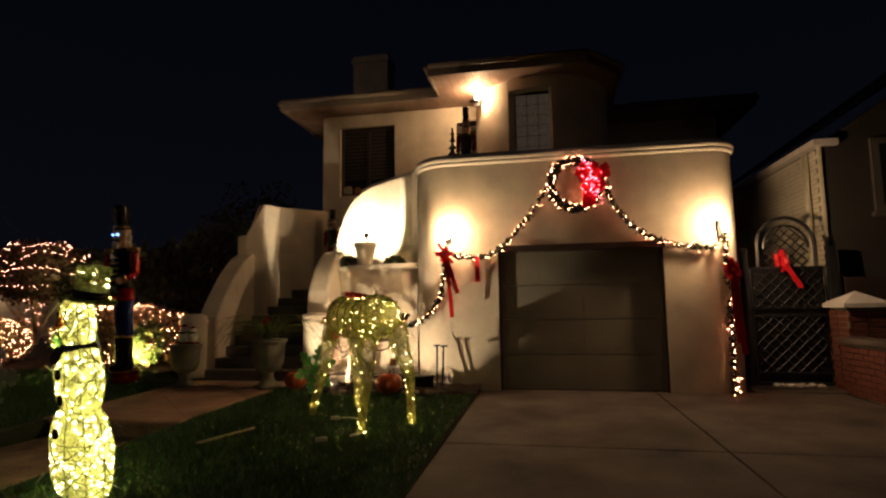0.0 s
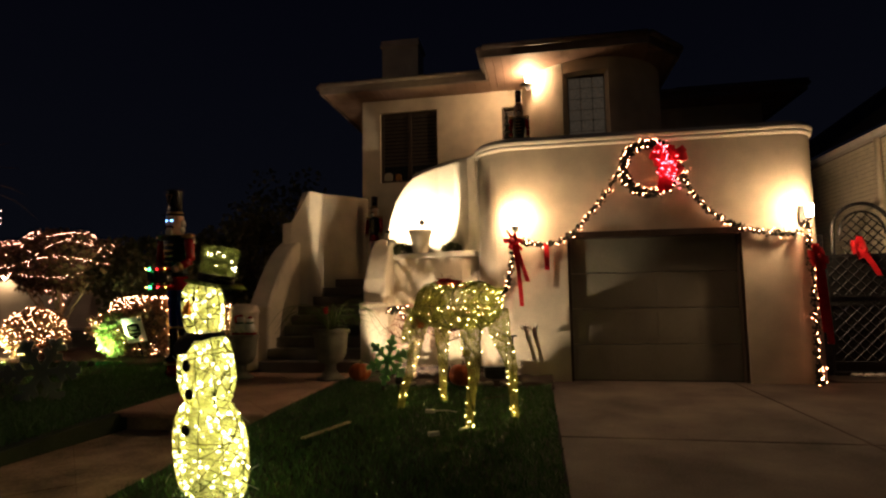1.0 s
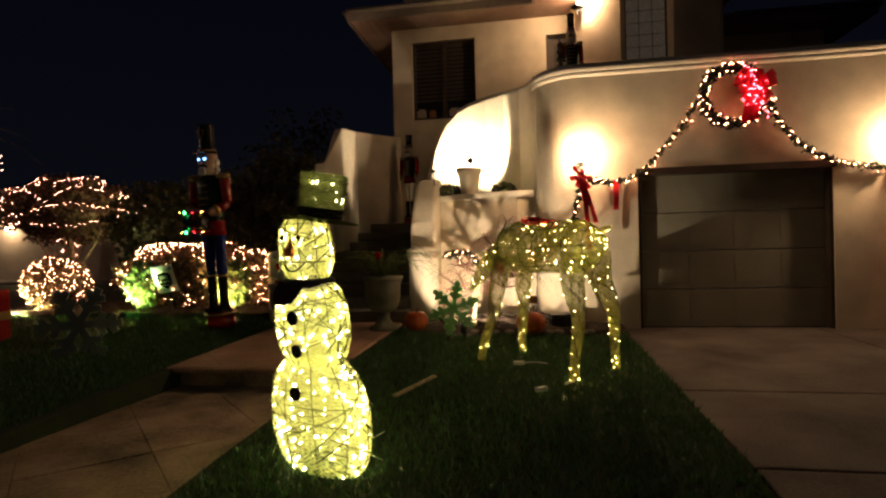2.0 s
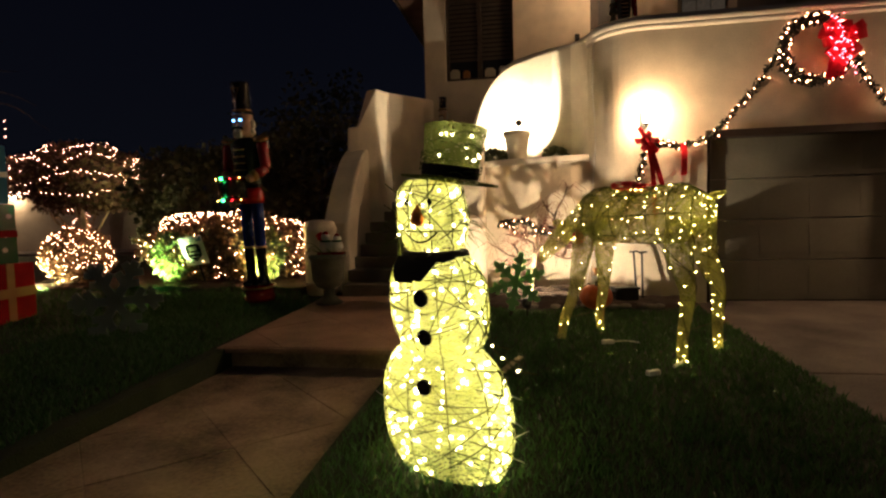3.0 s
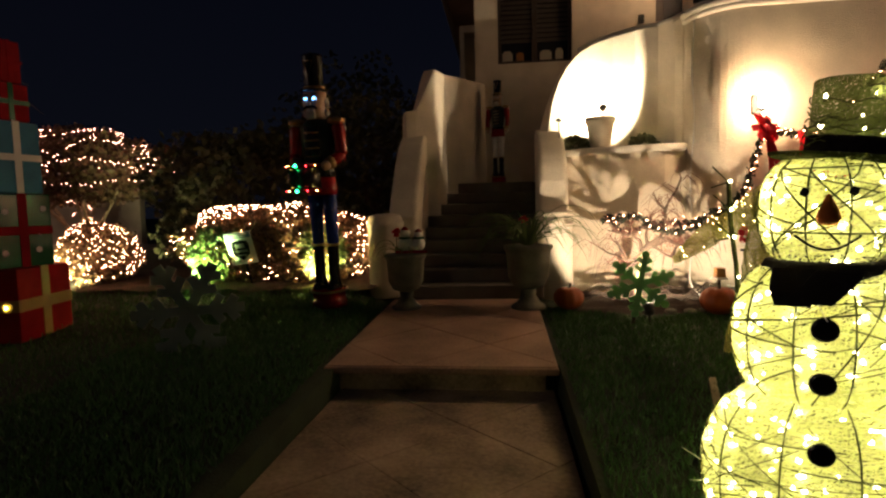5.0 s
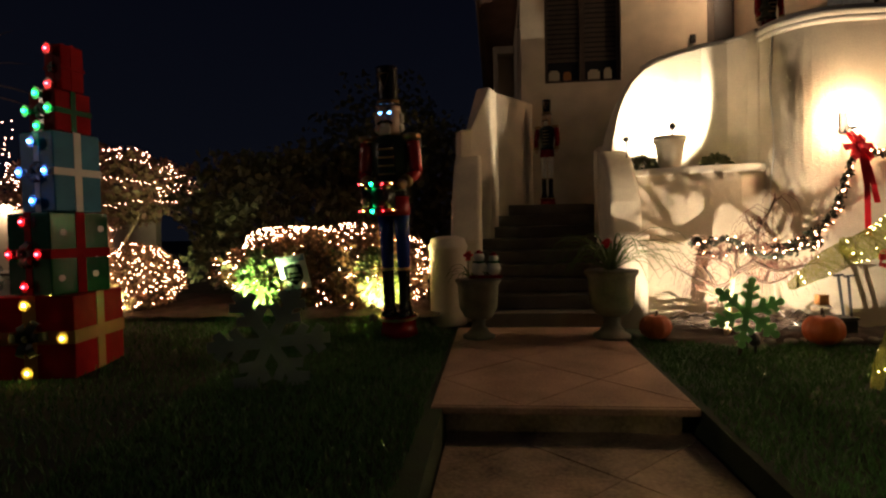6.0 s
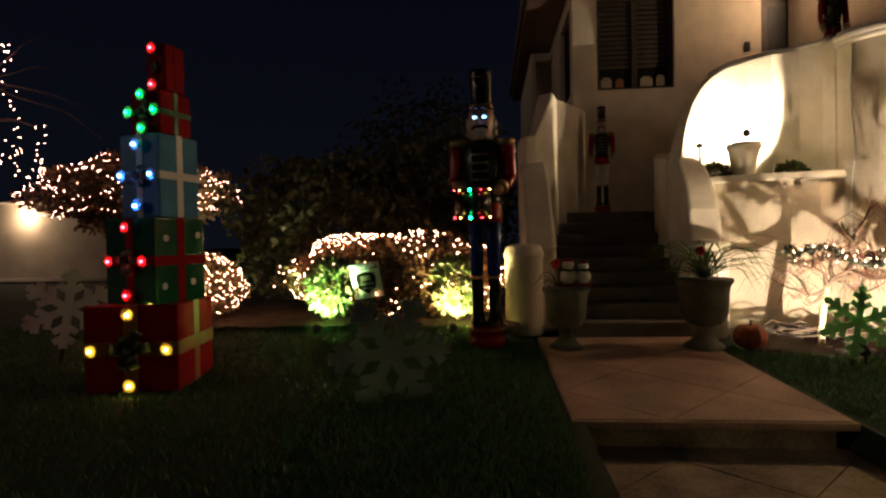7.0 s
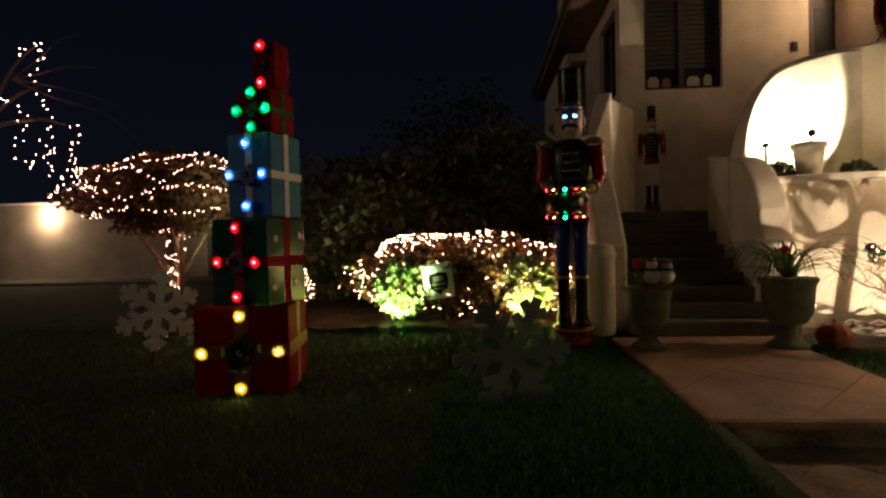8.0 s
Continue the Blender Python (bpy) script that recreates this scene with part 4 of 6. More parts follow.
# bare tree farther off with hanging strings
bare = thing("bare_tree", pose(0, 0, 0), "leafless street tree with hanging strings of fairy lights", "tree")
bm = tube(spline([(-18.2, 12.6, 0.2), (-18.1, 12.5, 2.0), (-17.8, 12.4, 3.8), (-17.4, 12.2, 5.2)], 12), [0.16 - 0.008 * i for i in range(12)], 8)
branchy((-17.8, 12.4, 3.8), [(-16.0, 12.0, 5.3), (-15.4, 12.0, 3.7), (-16.2, 12.3, 4.6), (-19.5, 12.3, 5.6), (-17.0, 11.6, 6.0)], 0.06, 0.012, bm, seed=8)
branchy((-16.6, 12.1, 4.7), [(-14.2, 12.0, 4.0), (-14.0, 12.1, 3.4), (-14.6, 12.0, 4.8), (-15.2, 12.2, 5.6)], 0.02, 0.004, bm, 4, seed=9)
part("trunk", bm, BARK, bare, "", True)
pl = []
for line, n in (([(-17.6, 12, 4.9), (-16.76, 12, 5.1), (-16.15, 12, 5.3), (-15.85, 12, 5.24), (-15.91, 12, 4.7), (-15.84, 12, 4.2), (-15.77, 12, 3.6), (-15.75, 12, 3.1), (-15.55, 12, 2.7), (-15.17, 12, 2.5), (-15.7, 12, 2.35)], 48),
                ([(-15.26, 12, 3.7), (-15.32, 12, 3.25), (-15.28, 12, 2.9), (-15.5, 12, 2.6), (-15.75, 12, 2.2)], 20),
                ([(-17.3, 12, 4.5), (-16.79, 12, 4.3), (-16.49, 12, 4.1), (-16.33, 12, 3.75), (-16.43, 12, 3.4), (-16.28, 12, 2.9), (-15.96, 12, 3.1), (-15.75, 12, 3.2)], 26)):
    for q in spline(line, n):
        pl.append(q + Vector((rng.normal(0, 0.05), rng.normal(0, 0.1), rng.normal(0, 0.04))))
bulbs("bulb", pl, 0.0135, B_STRING, bare, False)

# far garden wall with its lamp, and the paved strip before it
GARDENWALL = mat("tan_render", (0.40, 0.34, 0.27), 0.9, vary=0.2, scale=1.4, fine=40, bump=0.5)
gwall = thing("garden_wall", pose(0, 0, 0), "rendered tan garden wall lit by a lamp", "wall", kind="structure")
part("wall_face", box(-34, -14.4, 15.5, 15.72, 0.1, 2.44), GARDENWALL, gwall)
part("coping", box(-34, -14.35, 15.46, 15.76, 2.44, 2.50, 0.012), PLASTER, gwall)
slab("side_paving", -34, -12.6, 13.9, 15.5, 0.42, 0.2, CONCRETE, "pale concrete strip before the garden wall", "paving")
wl_ = thing("wall_lamp", pose(-18.76, 15.38, 2.12), "glowing round lamp on the garden wall", "wall lamp")
part("globe", ball(0.09, sub=2), B_LAMP, wl_, "glowing globe", True).visible_shadow = False
part("bracket", tube([(0, 0.05, -0.02), (0, 0.13, -0.08)], 0.015, 6), BLACK, wl_)


# ---- lanterns ----
def lantern(x, y, z, label, tray=0.045, out=0.0):
    t = thing("wall_lantern", pose(x, y, z), label, "wall lantern", "wall lanterns")
    part("back_plate", box(-0.05, 0.05, 0.15, 0.175, -0.16, 0.06, 0.008), BLACK, t)
    part("arm", tube([(0, 0.16, -0.1), (0, 0.08, -0.16), (0, 0.0, -0.13)], 0.011, 6), BLACK, t)
    part("glass", lathe([(0.03, -0.115), (0.045, -0.09), (0.055, 0.05), (0.05, 0.06)], 8), B_LAMP, t, "glowing glass").visible_shadow = False
    part("cap", lathe([(0.03, 0.061), (0.02, 0.07), (0.006, 0.085)], 8), BLACK, t)
    part("base", lathe([(0.012, -0.15), (tray * 0.9, -0.13), (tray, -0.117)], 12, m=pose(-out, -0.4 * out, 0)), BLACK, t)
    return t


for p in ((-1.43, 7.97, 2.36), (2.48, 7.94, 2.32)):
    lantern(*p, "black wall lantern glowing brightly on the garage wall")
# base widened and set off-centre to shade the stairs and lower house wall
lt = lantern(-1.185, 10.22, 5.36, "black lantern glowing on a bracket by the turret", 0.105, 0.055)
part("long_arm", tube([(0, 0.15, -0.05), (0.40, 0.34, -0.05)], 0.012, 6), BLACK, lt)


# ---- garlands, wreaths and ribbons on the garage ----
def garland(line, n, needles, lights, label, seed, r=0.05, br=0.0098, lampmat=None):
    t = thing("garland", pose(0, 0, 0), label, "garland", "garlands on the garage")
    pts = spline(line, n)
    part("wire", tube(pts, 0.008, 5), BLACK, t)
    g = np.random.default_rng(seed)
    idx = g.integers(0, n, needles)
    cen = [np.array(pts[i]) + g.normal(0, r * 0.42, 3) for i in idx]
    tagged(leaf_cloud("needles", cen, 0.028, GARLAND, t, g, long=2.4), kind="stuff")
    pl = []
    for i in range(lights):
        q = pts[int((i + 0.5) * n / lights)]
        pl.append(Vector(q) + Vector((g.normal(0, r * 0.5), -abs(g.normal(r * 0.8, 0.01)), g.normal(0, r * 0.6))))
    bulbs("bulb", pl, br * 0.66, lampmat or B_WARM, t)
    return t


GY = 8.09
garland([(-1.40, 7.93, 2.02), (-1.2, 8.05, 1.97), (-0.95, GY, 1.96), (-0.67, GY, 2.06), (-0.42, GY, 2.30), (-0.18, GY, 2.58), (0.08, GY, 2.95)], 90, 620, 34, "evergreen garland with warm bulbs rising to the wreath", 61)
garland([(0.95, GY, 2.98), (1.02, GY, 2.72), (1.22, GY, 2.42), (1.5, GY, 2.20), (1.8, GY, 2.08), (2.1, GY, 2.02), (2.40, GY, 2.02)], 90, 620, 34, "evergreen garland with warm bulbs falling to the lantern", 62)
garland([(-1.44, 7.95, 1.98), (-1.50, 8.02, 1.65), (-1.58, 8.05, 1.35), (-1.75, 8.10, 1.12), (-1.95, 8.10, 0.98), (-2.15, 7.95, 0.92)], 70, 560, 22, "evergreen garland with warm bulbs hanging beside the planter", 63)
garland([(2.50, 8.05, 2.16), (2.52, 8.08, 1.75), (2.53, 8.09, 1.2), (2.52, 8.09, 0.6), (2.52, 8.08, 0.12), (2.50, 8.02, -0.0)], 90, 620, 34, "evergreen garland with warm bulbs hanging to the ground", 64)


def ring_wreath(cx, cy, cz, R, needles, lights, label, seed, flat=False):
    t = thing("wreath", pose(cx, cy, cz), label, "wreath")
    g = np.random.default_rng(seed)
    ring = []
    for i in range(49):
        a = 2 * math.pi * i / 48
        ring.append((R * math.cos(a), 0, R * math.sin(a)))
    part("hoop", tube(ring, 0.012, 5), BLACK, t)
    a = g.uniform(0, 6.283, needles)
    rr = R + g.normal(0, 0.032, needles)
    cen = np.stack([rr * np.cos(a), g.normal(-0.02, 0.03, needles), rr * np.sin(a)], 1)
    tagged(leaf_cloud("needles", cen, 0.032, GARLAND, t, g, long=2.4), kind="stuff")
    pl = []
    for i in range(lights):
        b = 2 * math.pi * i / lights + g.normal(0, 0.05)
        q = R + g.choice([-0.05, 0.05]) + g.normal(0, 0.015)
        pl.append((q * math.cos(b), -0.06, q * math.sin(b)))
    bulbs("bulb", pl, 0.0066, B_WARM, t)
    return t


def make_bow(parent, where, r, n, w, material, label):
    """A bow of single loops round a knot."""
    knot = part("bow", ball(r * 0.2, (0, -0.3 * r, 0), 2), material, parent, label)
    knot.location = where
    for i in range(n):
        lp = loops(r, 1, w, i)
        bmesh.ops.rotate(lp, verts=lp.verts[:], cent=(0, 0, 0), matrix=Matrix.Rotation(2 * math.pi * i / n, 3, "Y"))
        part("bow_loop", lp, material, knot)
    return knot


def ribbon_strip(pts, w, bm=None, across=(1, 0, 0)):
    bm = bm or bmesh.new()
    ax = Vector(across) * w / 2
    th = Vector((0, 0.003, 0))
    prev = None
    for p in pts:
        p = Vector(p)
        cur = [bm.verts.new(p - ax), bm.verts.new(p + ax), bm.verts.new(p + ax + th), bm.verts.new(p - ax + th)]
        if prev:
            for k in range(4):
                bm.faces.new((prev[k], prev[(k + 1) % 4], cur[(k + 1) % 4], cur[k]))
        else:
            bm.faces.new(cur[::-1])
        prev = cur
    bm.faces.new(prev)
    return bm


def loops(r, n, w, seed, spread=1.0):
    """A gathered bow: n loops of ribbon round a knot, facing -y."""
    bm = bmesh.new()
    g = random.Random(seed)
    for i in range(n):
        a = 2 * math.pi * i / n + g.uniform(-0.2, 0.2)
        c, s = math.cos(a), math.sin(a) * spread
        rr = r * g.uniform(0.8, 1.1)
        line = [(0, 0, 0), (0.5 * rr * c, -0.35 * rr, 0.5 * rr * s), (rr * c, -0.25 * rr, rr * s), (0.9 * rr * c, 0.02, 0.9 * rr * s), (0, 0.02, 0)]
        ribbon_strip(spline(line, 12), w, bm, (-math.sin(a), 0, math.cos(a)))
    ball(r * 0.18, (0, -0.3 * r, 0), 1, bm=bm)
    return bm


wr = ring_wreath(0.50, 8.08, 3.01, 0.36, 2400, 84, "large evergreen wreath with warm bulbs and a red bow", 71)
make_bow(wr, (0.25, -0.05, 0.10), 0.24, 9, 0.10, RED, "large red ribbon bow")
part("bow_tail", ribbon_strip(spline([(0.24, -0.08, 0.08), (0.17, -0.1, -0.1), (0.13, -0.09, -0.36)], 10), 0.11), RED, wr)
part("bow_tail", ribbon_strip(spline([(0.25, -0.08, 0.08), (0.26, -0.1, -0.1), (0.22, -0.09, -0.34)], 10), 0.10), RED, wr)
gb2 = np.random.default_rng(9)
bulbs("bow_bulb", [(0.23 + gb2.normal(0, 0.085), -0.15, 0.0 + gb2.normal(0, 0.14)) for _ in range(64)], 0.0062, B_BOW, wr)


def bow(x, y, z, r, tails, label, seed, w=0.06):
    t = thing("ribbon_bow", pose(x, y, z), label, "bow", "red bows")
    make_bow(t, (0, 0, 0), r, 6, w, RED, "gathered red loops").matrix_basis = pose(0, 0, 0, 0, seed * 11, 0) @ Matrix.Diagonal((1.15, 1, 0.7, 1))
    for dx, ln, bend in tails:
        part("tail", ribbon_strip(spline([(0, -0.02, 0), (dx * 0.6, -0.04, -ln * 0.4), (dx + bend, -0.01, -ln)], 12), w), RED, t)
    return t


bow(-1.45, 7.88, 2.02, 0.16, ((0.10, 0.95, 0.0), (0.14, 0.6, 0.05)), "red ribbon bow with long tails below the lantern", 5)
bow(-0.98, 8.05, 1.94, 0.03, ((0.0, 0.35, 0.0),), "short hanging red ribbon on the garland", 6, 0.07)
bow(2.55, 7.97, 1.68, 0.15, ((0.04, 0.8, 0.0), (0.05, 1.15, 0.03), (-0.02, 1.0, 0.05)), "red ribbon bow with long tails on the hanging garland", 7, 0.08)
bow(3.50, 8.82, 1.85, 0.14, ((0.16, 0.42, 0.08), (0.12, 0.36, 0.10)), "red ribbon bow tied to the iron gate", 8, 0.08)
# plate added to block the flood lamp's light from the soil below
hood = thing("flood_blocker", pose(-2.92, 7.075, 0.202), "small black plate added to keep flood light off the bed", "lamp hood")
part("plate", box(-0.10, 0.10, -0.06, 0.06, -0.004, 0.004, 0.002), BLACK, hood)
part("leg", tube([(0, 0, -0.004), (0, 0, -0.16)], 0.008, 6), BLACK, hood)
tagged(part("white_cable", tube(spline([(-1.99, 8.52, 3.5), (-2.01, 8.53, 2.8), (-1.98, 8.51, 2.2), (-2.02, 8.52, 1.5), (-1.99, 8.5, 0.8), (-2.15, 8.1, 0.3), (-2.2, 7.6, 0.18)], 40), 0.008, 5), WHITE), "white power cable hanging down the wall", "cable")


# ---- figures and ornaments ----
def figure(name, pieces, m, label, category, group=""):
    """One mesh from several (bmesh, material) pieces."""
    whole, mats = bmesh.new(), []
    for bm, material in pieces:
        if material not in mats:
            mats.append(material)
        k = mats.index(material)
        for face in bm.faces:
            face.material_index = k
            face.smooth = True
        me = bpy.data.meshes.new("piece")
        bm.to_mesh(me)
        bm.free()
        whole.from_mesh(me)
        bpy.data.meshes.remove(me)
    me = bpy.data.meshes.new(name)
    whole.to_mesh(me)
    whole.free()
    for q in mats:
        me.materials.append(q)
    ob = new(name, me)
    ob.matrix_world = m
    return tagged(ob, label, category, group)


NCGREEN = mat("dark_green_enamel", (0.012, 0.022, 0.014), 0.3, vary=0.15)


def nutcracker(m, label, drum=True, eyes=None, robe=False):
    """A painted toy soldier 2.65 m high, facing -y."""
    p = [(lathe([(0.20, 0.0), (0.20, 0.06), (0.185, 0.07), (0.185, 0.15), (0.20, 0.16), (0.20, 0.19)], 8), NCRED),
         (lathe([(0.203, 0.165), (0.205, 0.186)], 20), NCGOLD)]
    for s in (-1, 1):
        x = 0.085 * s
        p.append((lathe([(0.075, 0.19), (0.085, 0.21), (0.07, 0.27), (0.058, 0.32), (0.06, 0.66), (0.068, 0.69)], 14, m=pose(x, -0.01, 0)), NCBLACK))
        p.append((ball(0.075, (x, -0.07, 0.225), 2, (0.9, 1.5, 0.55)), NCBLACK))
        p.append((lathe([(0.06, 0.69), (0.064, 0.72), (0.07, 1.0), (0.085, 1.26)], 14, m=pose(x, 0, 0)), NCBLUE if drum else WHITE))
        p.append((lathe([(0.07, 0.665), (0.072, 0.69)], 14, m=pose(x, -0.01, 0)), NCGOLD))
        # sleeves, cuffs, hands, shoulder boards
        sh, el, ha = Vector((0.235 * s, 0, 1.93)), Vector((0.27 * s, -0.02, 1.62)), Vector((0.17 * s if drum else 0.25 * s, -0.20 if drum else -0.08, 1.52 if drum else 1.36))
        p.append((tube(spline([sh, sh.lerp(el, 0.5), el], 8), [0.07, 0.075, 0.075, 0.07, 0.068, 0.066, 0.064, 0.06], 12), NCRED))
        p.append((tube([el, el.lerp(ha, 0.65)], [0.062, 0.058], 12), NCRED))
        p.append((tube([el.lerp(ha, 0.62), el.lerp(ha, 0.85)], [0.066, 0.064], 12), NCGOLD))
        p.append((ball(0.052, ha, 2, (1, 1.1, 1)), SKIN))
        p.append((lathe([(0.085, 1.955), (0.095, 1.97), (0.092, 2.0), (0.03, 2.015)], 14, m=pose(0.225 * s, 0, 0)), NCGOLD))
        p.append((tube([(0.30 * s, 0.02, 1.965), (0.31 * s, 0.02, 1.87)], 0.012, 6), WHITE))
    p.append((lathe([(0.16, 1.22), (0.175, 1.27), (0.15, 1.5), (0.185, 1.75), (0.19, 1.92), (0.12, 1.99), (0.07, 2.02)], 20, squash=0.72), NCGREEN))
    p.append((lathe([(0.176, 1.215), (0.180, 1.27), (0.165, 1.40)], 20, squash=0.75), NCRED))
    p.append((lathe([(0.168, 1.40), (0.17, 1.45)], 20, squash=0.75), NCBLACK))
    p.append((box(-0.085, 0.085, -0.142, -0.11, 1.5, 1.92, 0.01), NCBLACK))
    for k in range(5):
        p.append((tube([(-0.08, -0.145, 1.54 + k * 0.08), (0.08, -0.145, 1.54 + k * 0.08)], 0.008, 5), NCGOLD))
    # head with hair, beard, moustache, eyes
    p.append((lathe([(0.10, 2.0), (0.118, 2.04), (0.122, 2.2), (0.118, 2.29)], 20), SKIN))
    p.append((box(-0.055, 0.055, -0.14, -0.105, 2.0, 2.075, 0.012), BEARD))
    p.append((tube(spline([(-0.075, -0.115, 2.10), (-0.03, -0.132, 2.125), (0, -0.135, 2.115), (0.03, -0.132, 2.125), (0.075, -0.115, 2.10)], 10), 0.014, 6), NCBLACK))
    p.append((ball(0.022, (0, -0.128, 2.15), 1, (0.8, 1.2, 1.2)), SKIN))
    p.append((box(-0.04, 0.04, -0.128, -0.11, 2.075, 2.10), WHITE))
    for s in (-1, 1):
        p.append((ball(0.05, (0.115 * s, 0.02, 2.16), 1, (0.8, 1, 1.5)), BEARD))
        p.append((ball(0.048, (0.118 * s, 0.01, 2.07), 1, (0.8, 1, 1.1)), BEARD))
        p.append((ball(0.017, (0.045 * s, -0.114, 2.205), 2, (1.3, 0.5, 0.7)), eyes or WHITE))
        p.append((tube([(0.02 * s, -0.118, 2.24), (0.075 * s, -0.108, 2.25)], 0.008, 5), NCBLACK))
    # tall hat with brim, band and badge
    p.append((lathe([(0.128, 2.275), (0.132, 2.29), (0.112, 2.30), (0.100, 2.34), (0.104, 2.62), (0.108, 2.65), (0.095, 2.655)], 20), NCBLACK))
    p.append((lathe([(0.115, 2.305), (0.108, 2.335)], 20), NCGOLD))
    p.append((ball(0.10, (0, -0.12, 2.285), 2, (1.1, 0.8, 0.12)), NCBLACK))
    p.append((tube([(-0.05, -0.098, 2.58), (0, -0.106, 2.42), (0.05, -0.098, 2.58), (-0.05, -0.098, 2.58)], 0.008, 5), NCGOLD))
    if robe:
        p.append((lathe([(0.30, 0.19), (0.29, 0.24), (0.25, 0.8), (0.20, 1.25)], 20, wobble=0.04), NCRED))
        p.append((lathe([(0.312, 0.17), (0.318, 0.21), (0.302, 0.25)], 20), NCBLACK))
    if drum:
        d = pose(-0.06, -0.24, 0)
        p.append((lathe([(0.165, 1.27), (0.165, 1.53)], 20, m=d), NCBLACK))
        for z in (1.26, 1.51):
            p.append((lathe([(0.172, z), (0.178, z + 0.015), (0.172, z + 0.03)], 20, m=d), NCRED))
        p.append((lathe([(0.15, 1.54), (0.15, 1.545)], 20, m=d), WHITE))
        for z in (1.275, 1.525):
            for k, lm in ((-2, B_RED), (-1, B_YEL), (0, B_GRN), (1, B_RED), (2, B_YEL)):
                a = radians(270 + 33 * k)
                p.append((ball(0.017 if k == 0 else 0.0065, (-0.06 + 0.182 * math.cos(a), -0.24 + 0.182 * math.sin(a), z), 1), lm))
    return figure("toy_soldier", p, m, label, "toy soldier", "toy soldiers")


nutcracker(pose(-6.26, 7.24, 0.17, 4.5, 0, -8) @ Matrix.Scale(1.005, 4), "tall painted toy soldier with glowing blue eyes and lit drum", True, B_EYE)
nutcracker(pose(-4.40, 10.72, 1.602, 0, 0, -18) @ Matrix.Scale(0.645, 4), "painted toy soldier in red coat at the top of the stairs", False)
nutcracker(pose(-1.37, 9.90, 3.05, 0, 0, 0) @ Matrix.Diagonal((0.60, 0.74, 0.735, 1)), "painted toy soldier in a long red coat on the terrace", False, None, True)
# small potted cone tree on the parapet corner
st = thing("cone_tree", pose(-1.58, 9.55, 3.05), "small dark potted cone tree on the terrace", "potted tree")
part("pot", lathe([(0.08, 0), (0.11, 0.2), (0.12, 0.22)], 14), CREAMPOT, st, "", True)
part("stem", tube([(0, 0, 0.2), (0, 0, 1.2)], 0.012, 6), BARK, st)
for k in range(4):
    part("tier", lathe([(0.09 - 0.015 * k, 0.95 + 0.13 * k), (0.05 - 0.01 * k, 1.0 + 0.13 * k), (0.02, 1.07 + 0.13 * k)], 12, wobble=0.3), GARLAND, st)


# ---- lit thread snowman ----
SNOW = pose(-3.273, 3.437, -0.06, 4.5, 0, -24)
snow = thing("snowman_figure", SNOW, "glowing snowman wound from pale thread over a wire frame", "snowman")


def radius_at(profile, z):
    for (r0, z0), (r1, z1) in zip(profile, profile[1:]):
        if z0 <= z <= z1:
            return r0 + (r1 - r0) * (z - z0) / max(1e-6, z1 - z0)
    return profile[-1][0]


def belly(z0, z1, r, flat=0.62, n=12):
    out = []
    for i in range(n + 1):
        u = -1 + 2 * i / n
        out.append((r * (1 - flat_pow(u, flat)), z0 + (z1 - z0) * i / n))
    return out


def flat_pow(u, flat):
    return (1 - math.sqrt(max(0.0, 1 - (abs(u) * 0.92) ** 2.4))) * flat


def wound_body(name, prof, parent, mater, threads, lights, seed, tr=0.0021, br=0.009, lamps=None, squash=1.0):
    body = part(name, lathe(prof, 36, wobble=0.05, squash=squash), mater, parent, "", True)
    g = random.Random(seed)
    z0, z1 = prof[0][1], prof[-1][1]
    bm = bmesh.new()
    for _ in range(threads):
        a, za = g.uniform(0, 6.283), g.uniform(z0, z1)
        b, zb = a + g.choice((-1, 1)) * g.uniform(0.7, 2.2), g.uniform(z0, z1)
        pts = []
        for i in range(9):
            u = i / 8
            z, an = za + (zb - za) * u, a + (b - a) * u
            r = radius_at(prof, z) + 0.006
            pts.append((r * math.cos(an), r * math.sin(an) * squash, z))
        tube(pts, tr * g.uniform(0.6, 1.5), 4, bm)
    for i in range(10):
        an = 2 * math.pi * i / 10
        tube([(r * math.cos(an) * 1.005, r * math.sin(an) * 1.005 * squash, z) for r, z in prof], 0.003, 4, bm)
    tagged(part("winding_twine", bm, THREADDK, body), kind="stuff")
    pl = []
    for _ in range(lights):
        an, z = g.uniform(0, 6.283), g.uniform(z0 + 0.02, z1 - 0.02)
        r = radius_at(prof, z) - 0.014
        pl.append((r * math.cos(an), r * math.sin(an) * squash, z))
    bm = bmesh.new()
    for _ in range(3 * threads):
        a, za = g.uniform(0, 6.283), g.uniform(z0, z1)
        b, zb = a + g.choice((-1, 1)) * g.uniform(0.5, 1.6), min(z1, max(z0, za + g.uniform(-0.12, 0.12)))
        pts = []
        for i in range(7):
            u = i / 6
            z, an = za + (zb - za) * u, a + (b - a) * u
            r = radius_at(prof, z) + 0.003
            pts.append((r * math.cos(an), r * math.sin(an) * squash, z))
        tube(pts, 0.0013, 3, bm)
    tagged(part("pale_winding", bm, PALETHREAD, body), kind="stuff")
    bulbs("bulb", pl, br, lamps or B_YG, body)
    return body


low = belly(-0.025, 0.61, 0.352, 0.62)
mid = belly(0.60, 1.05, 0.259, 0.55)
hd = belly(1.06, 1.40, 0.184, 0.62)
wound_body("lower_ball", low, snow, SISAL, 64, 120, 1, squash=0.44)
wound_body("middle_ball", mid, snow, SISAL, 38, 62, 2, squash=0.50)
wound_body("head", hd, snow, SISAL, 36, 34, 3, 0.002, squash=0.56)
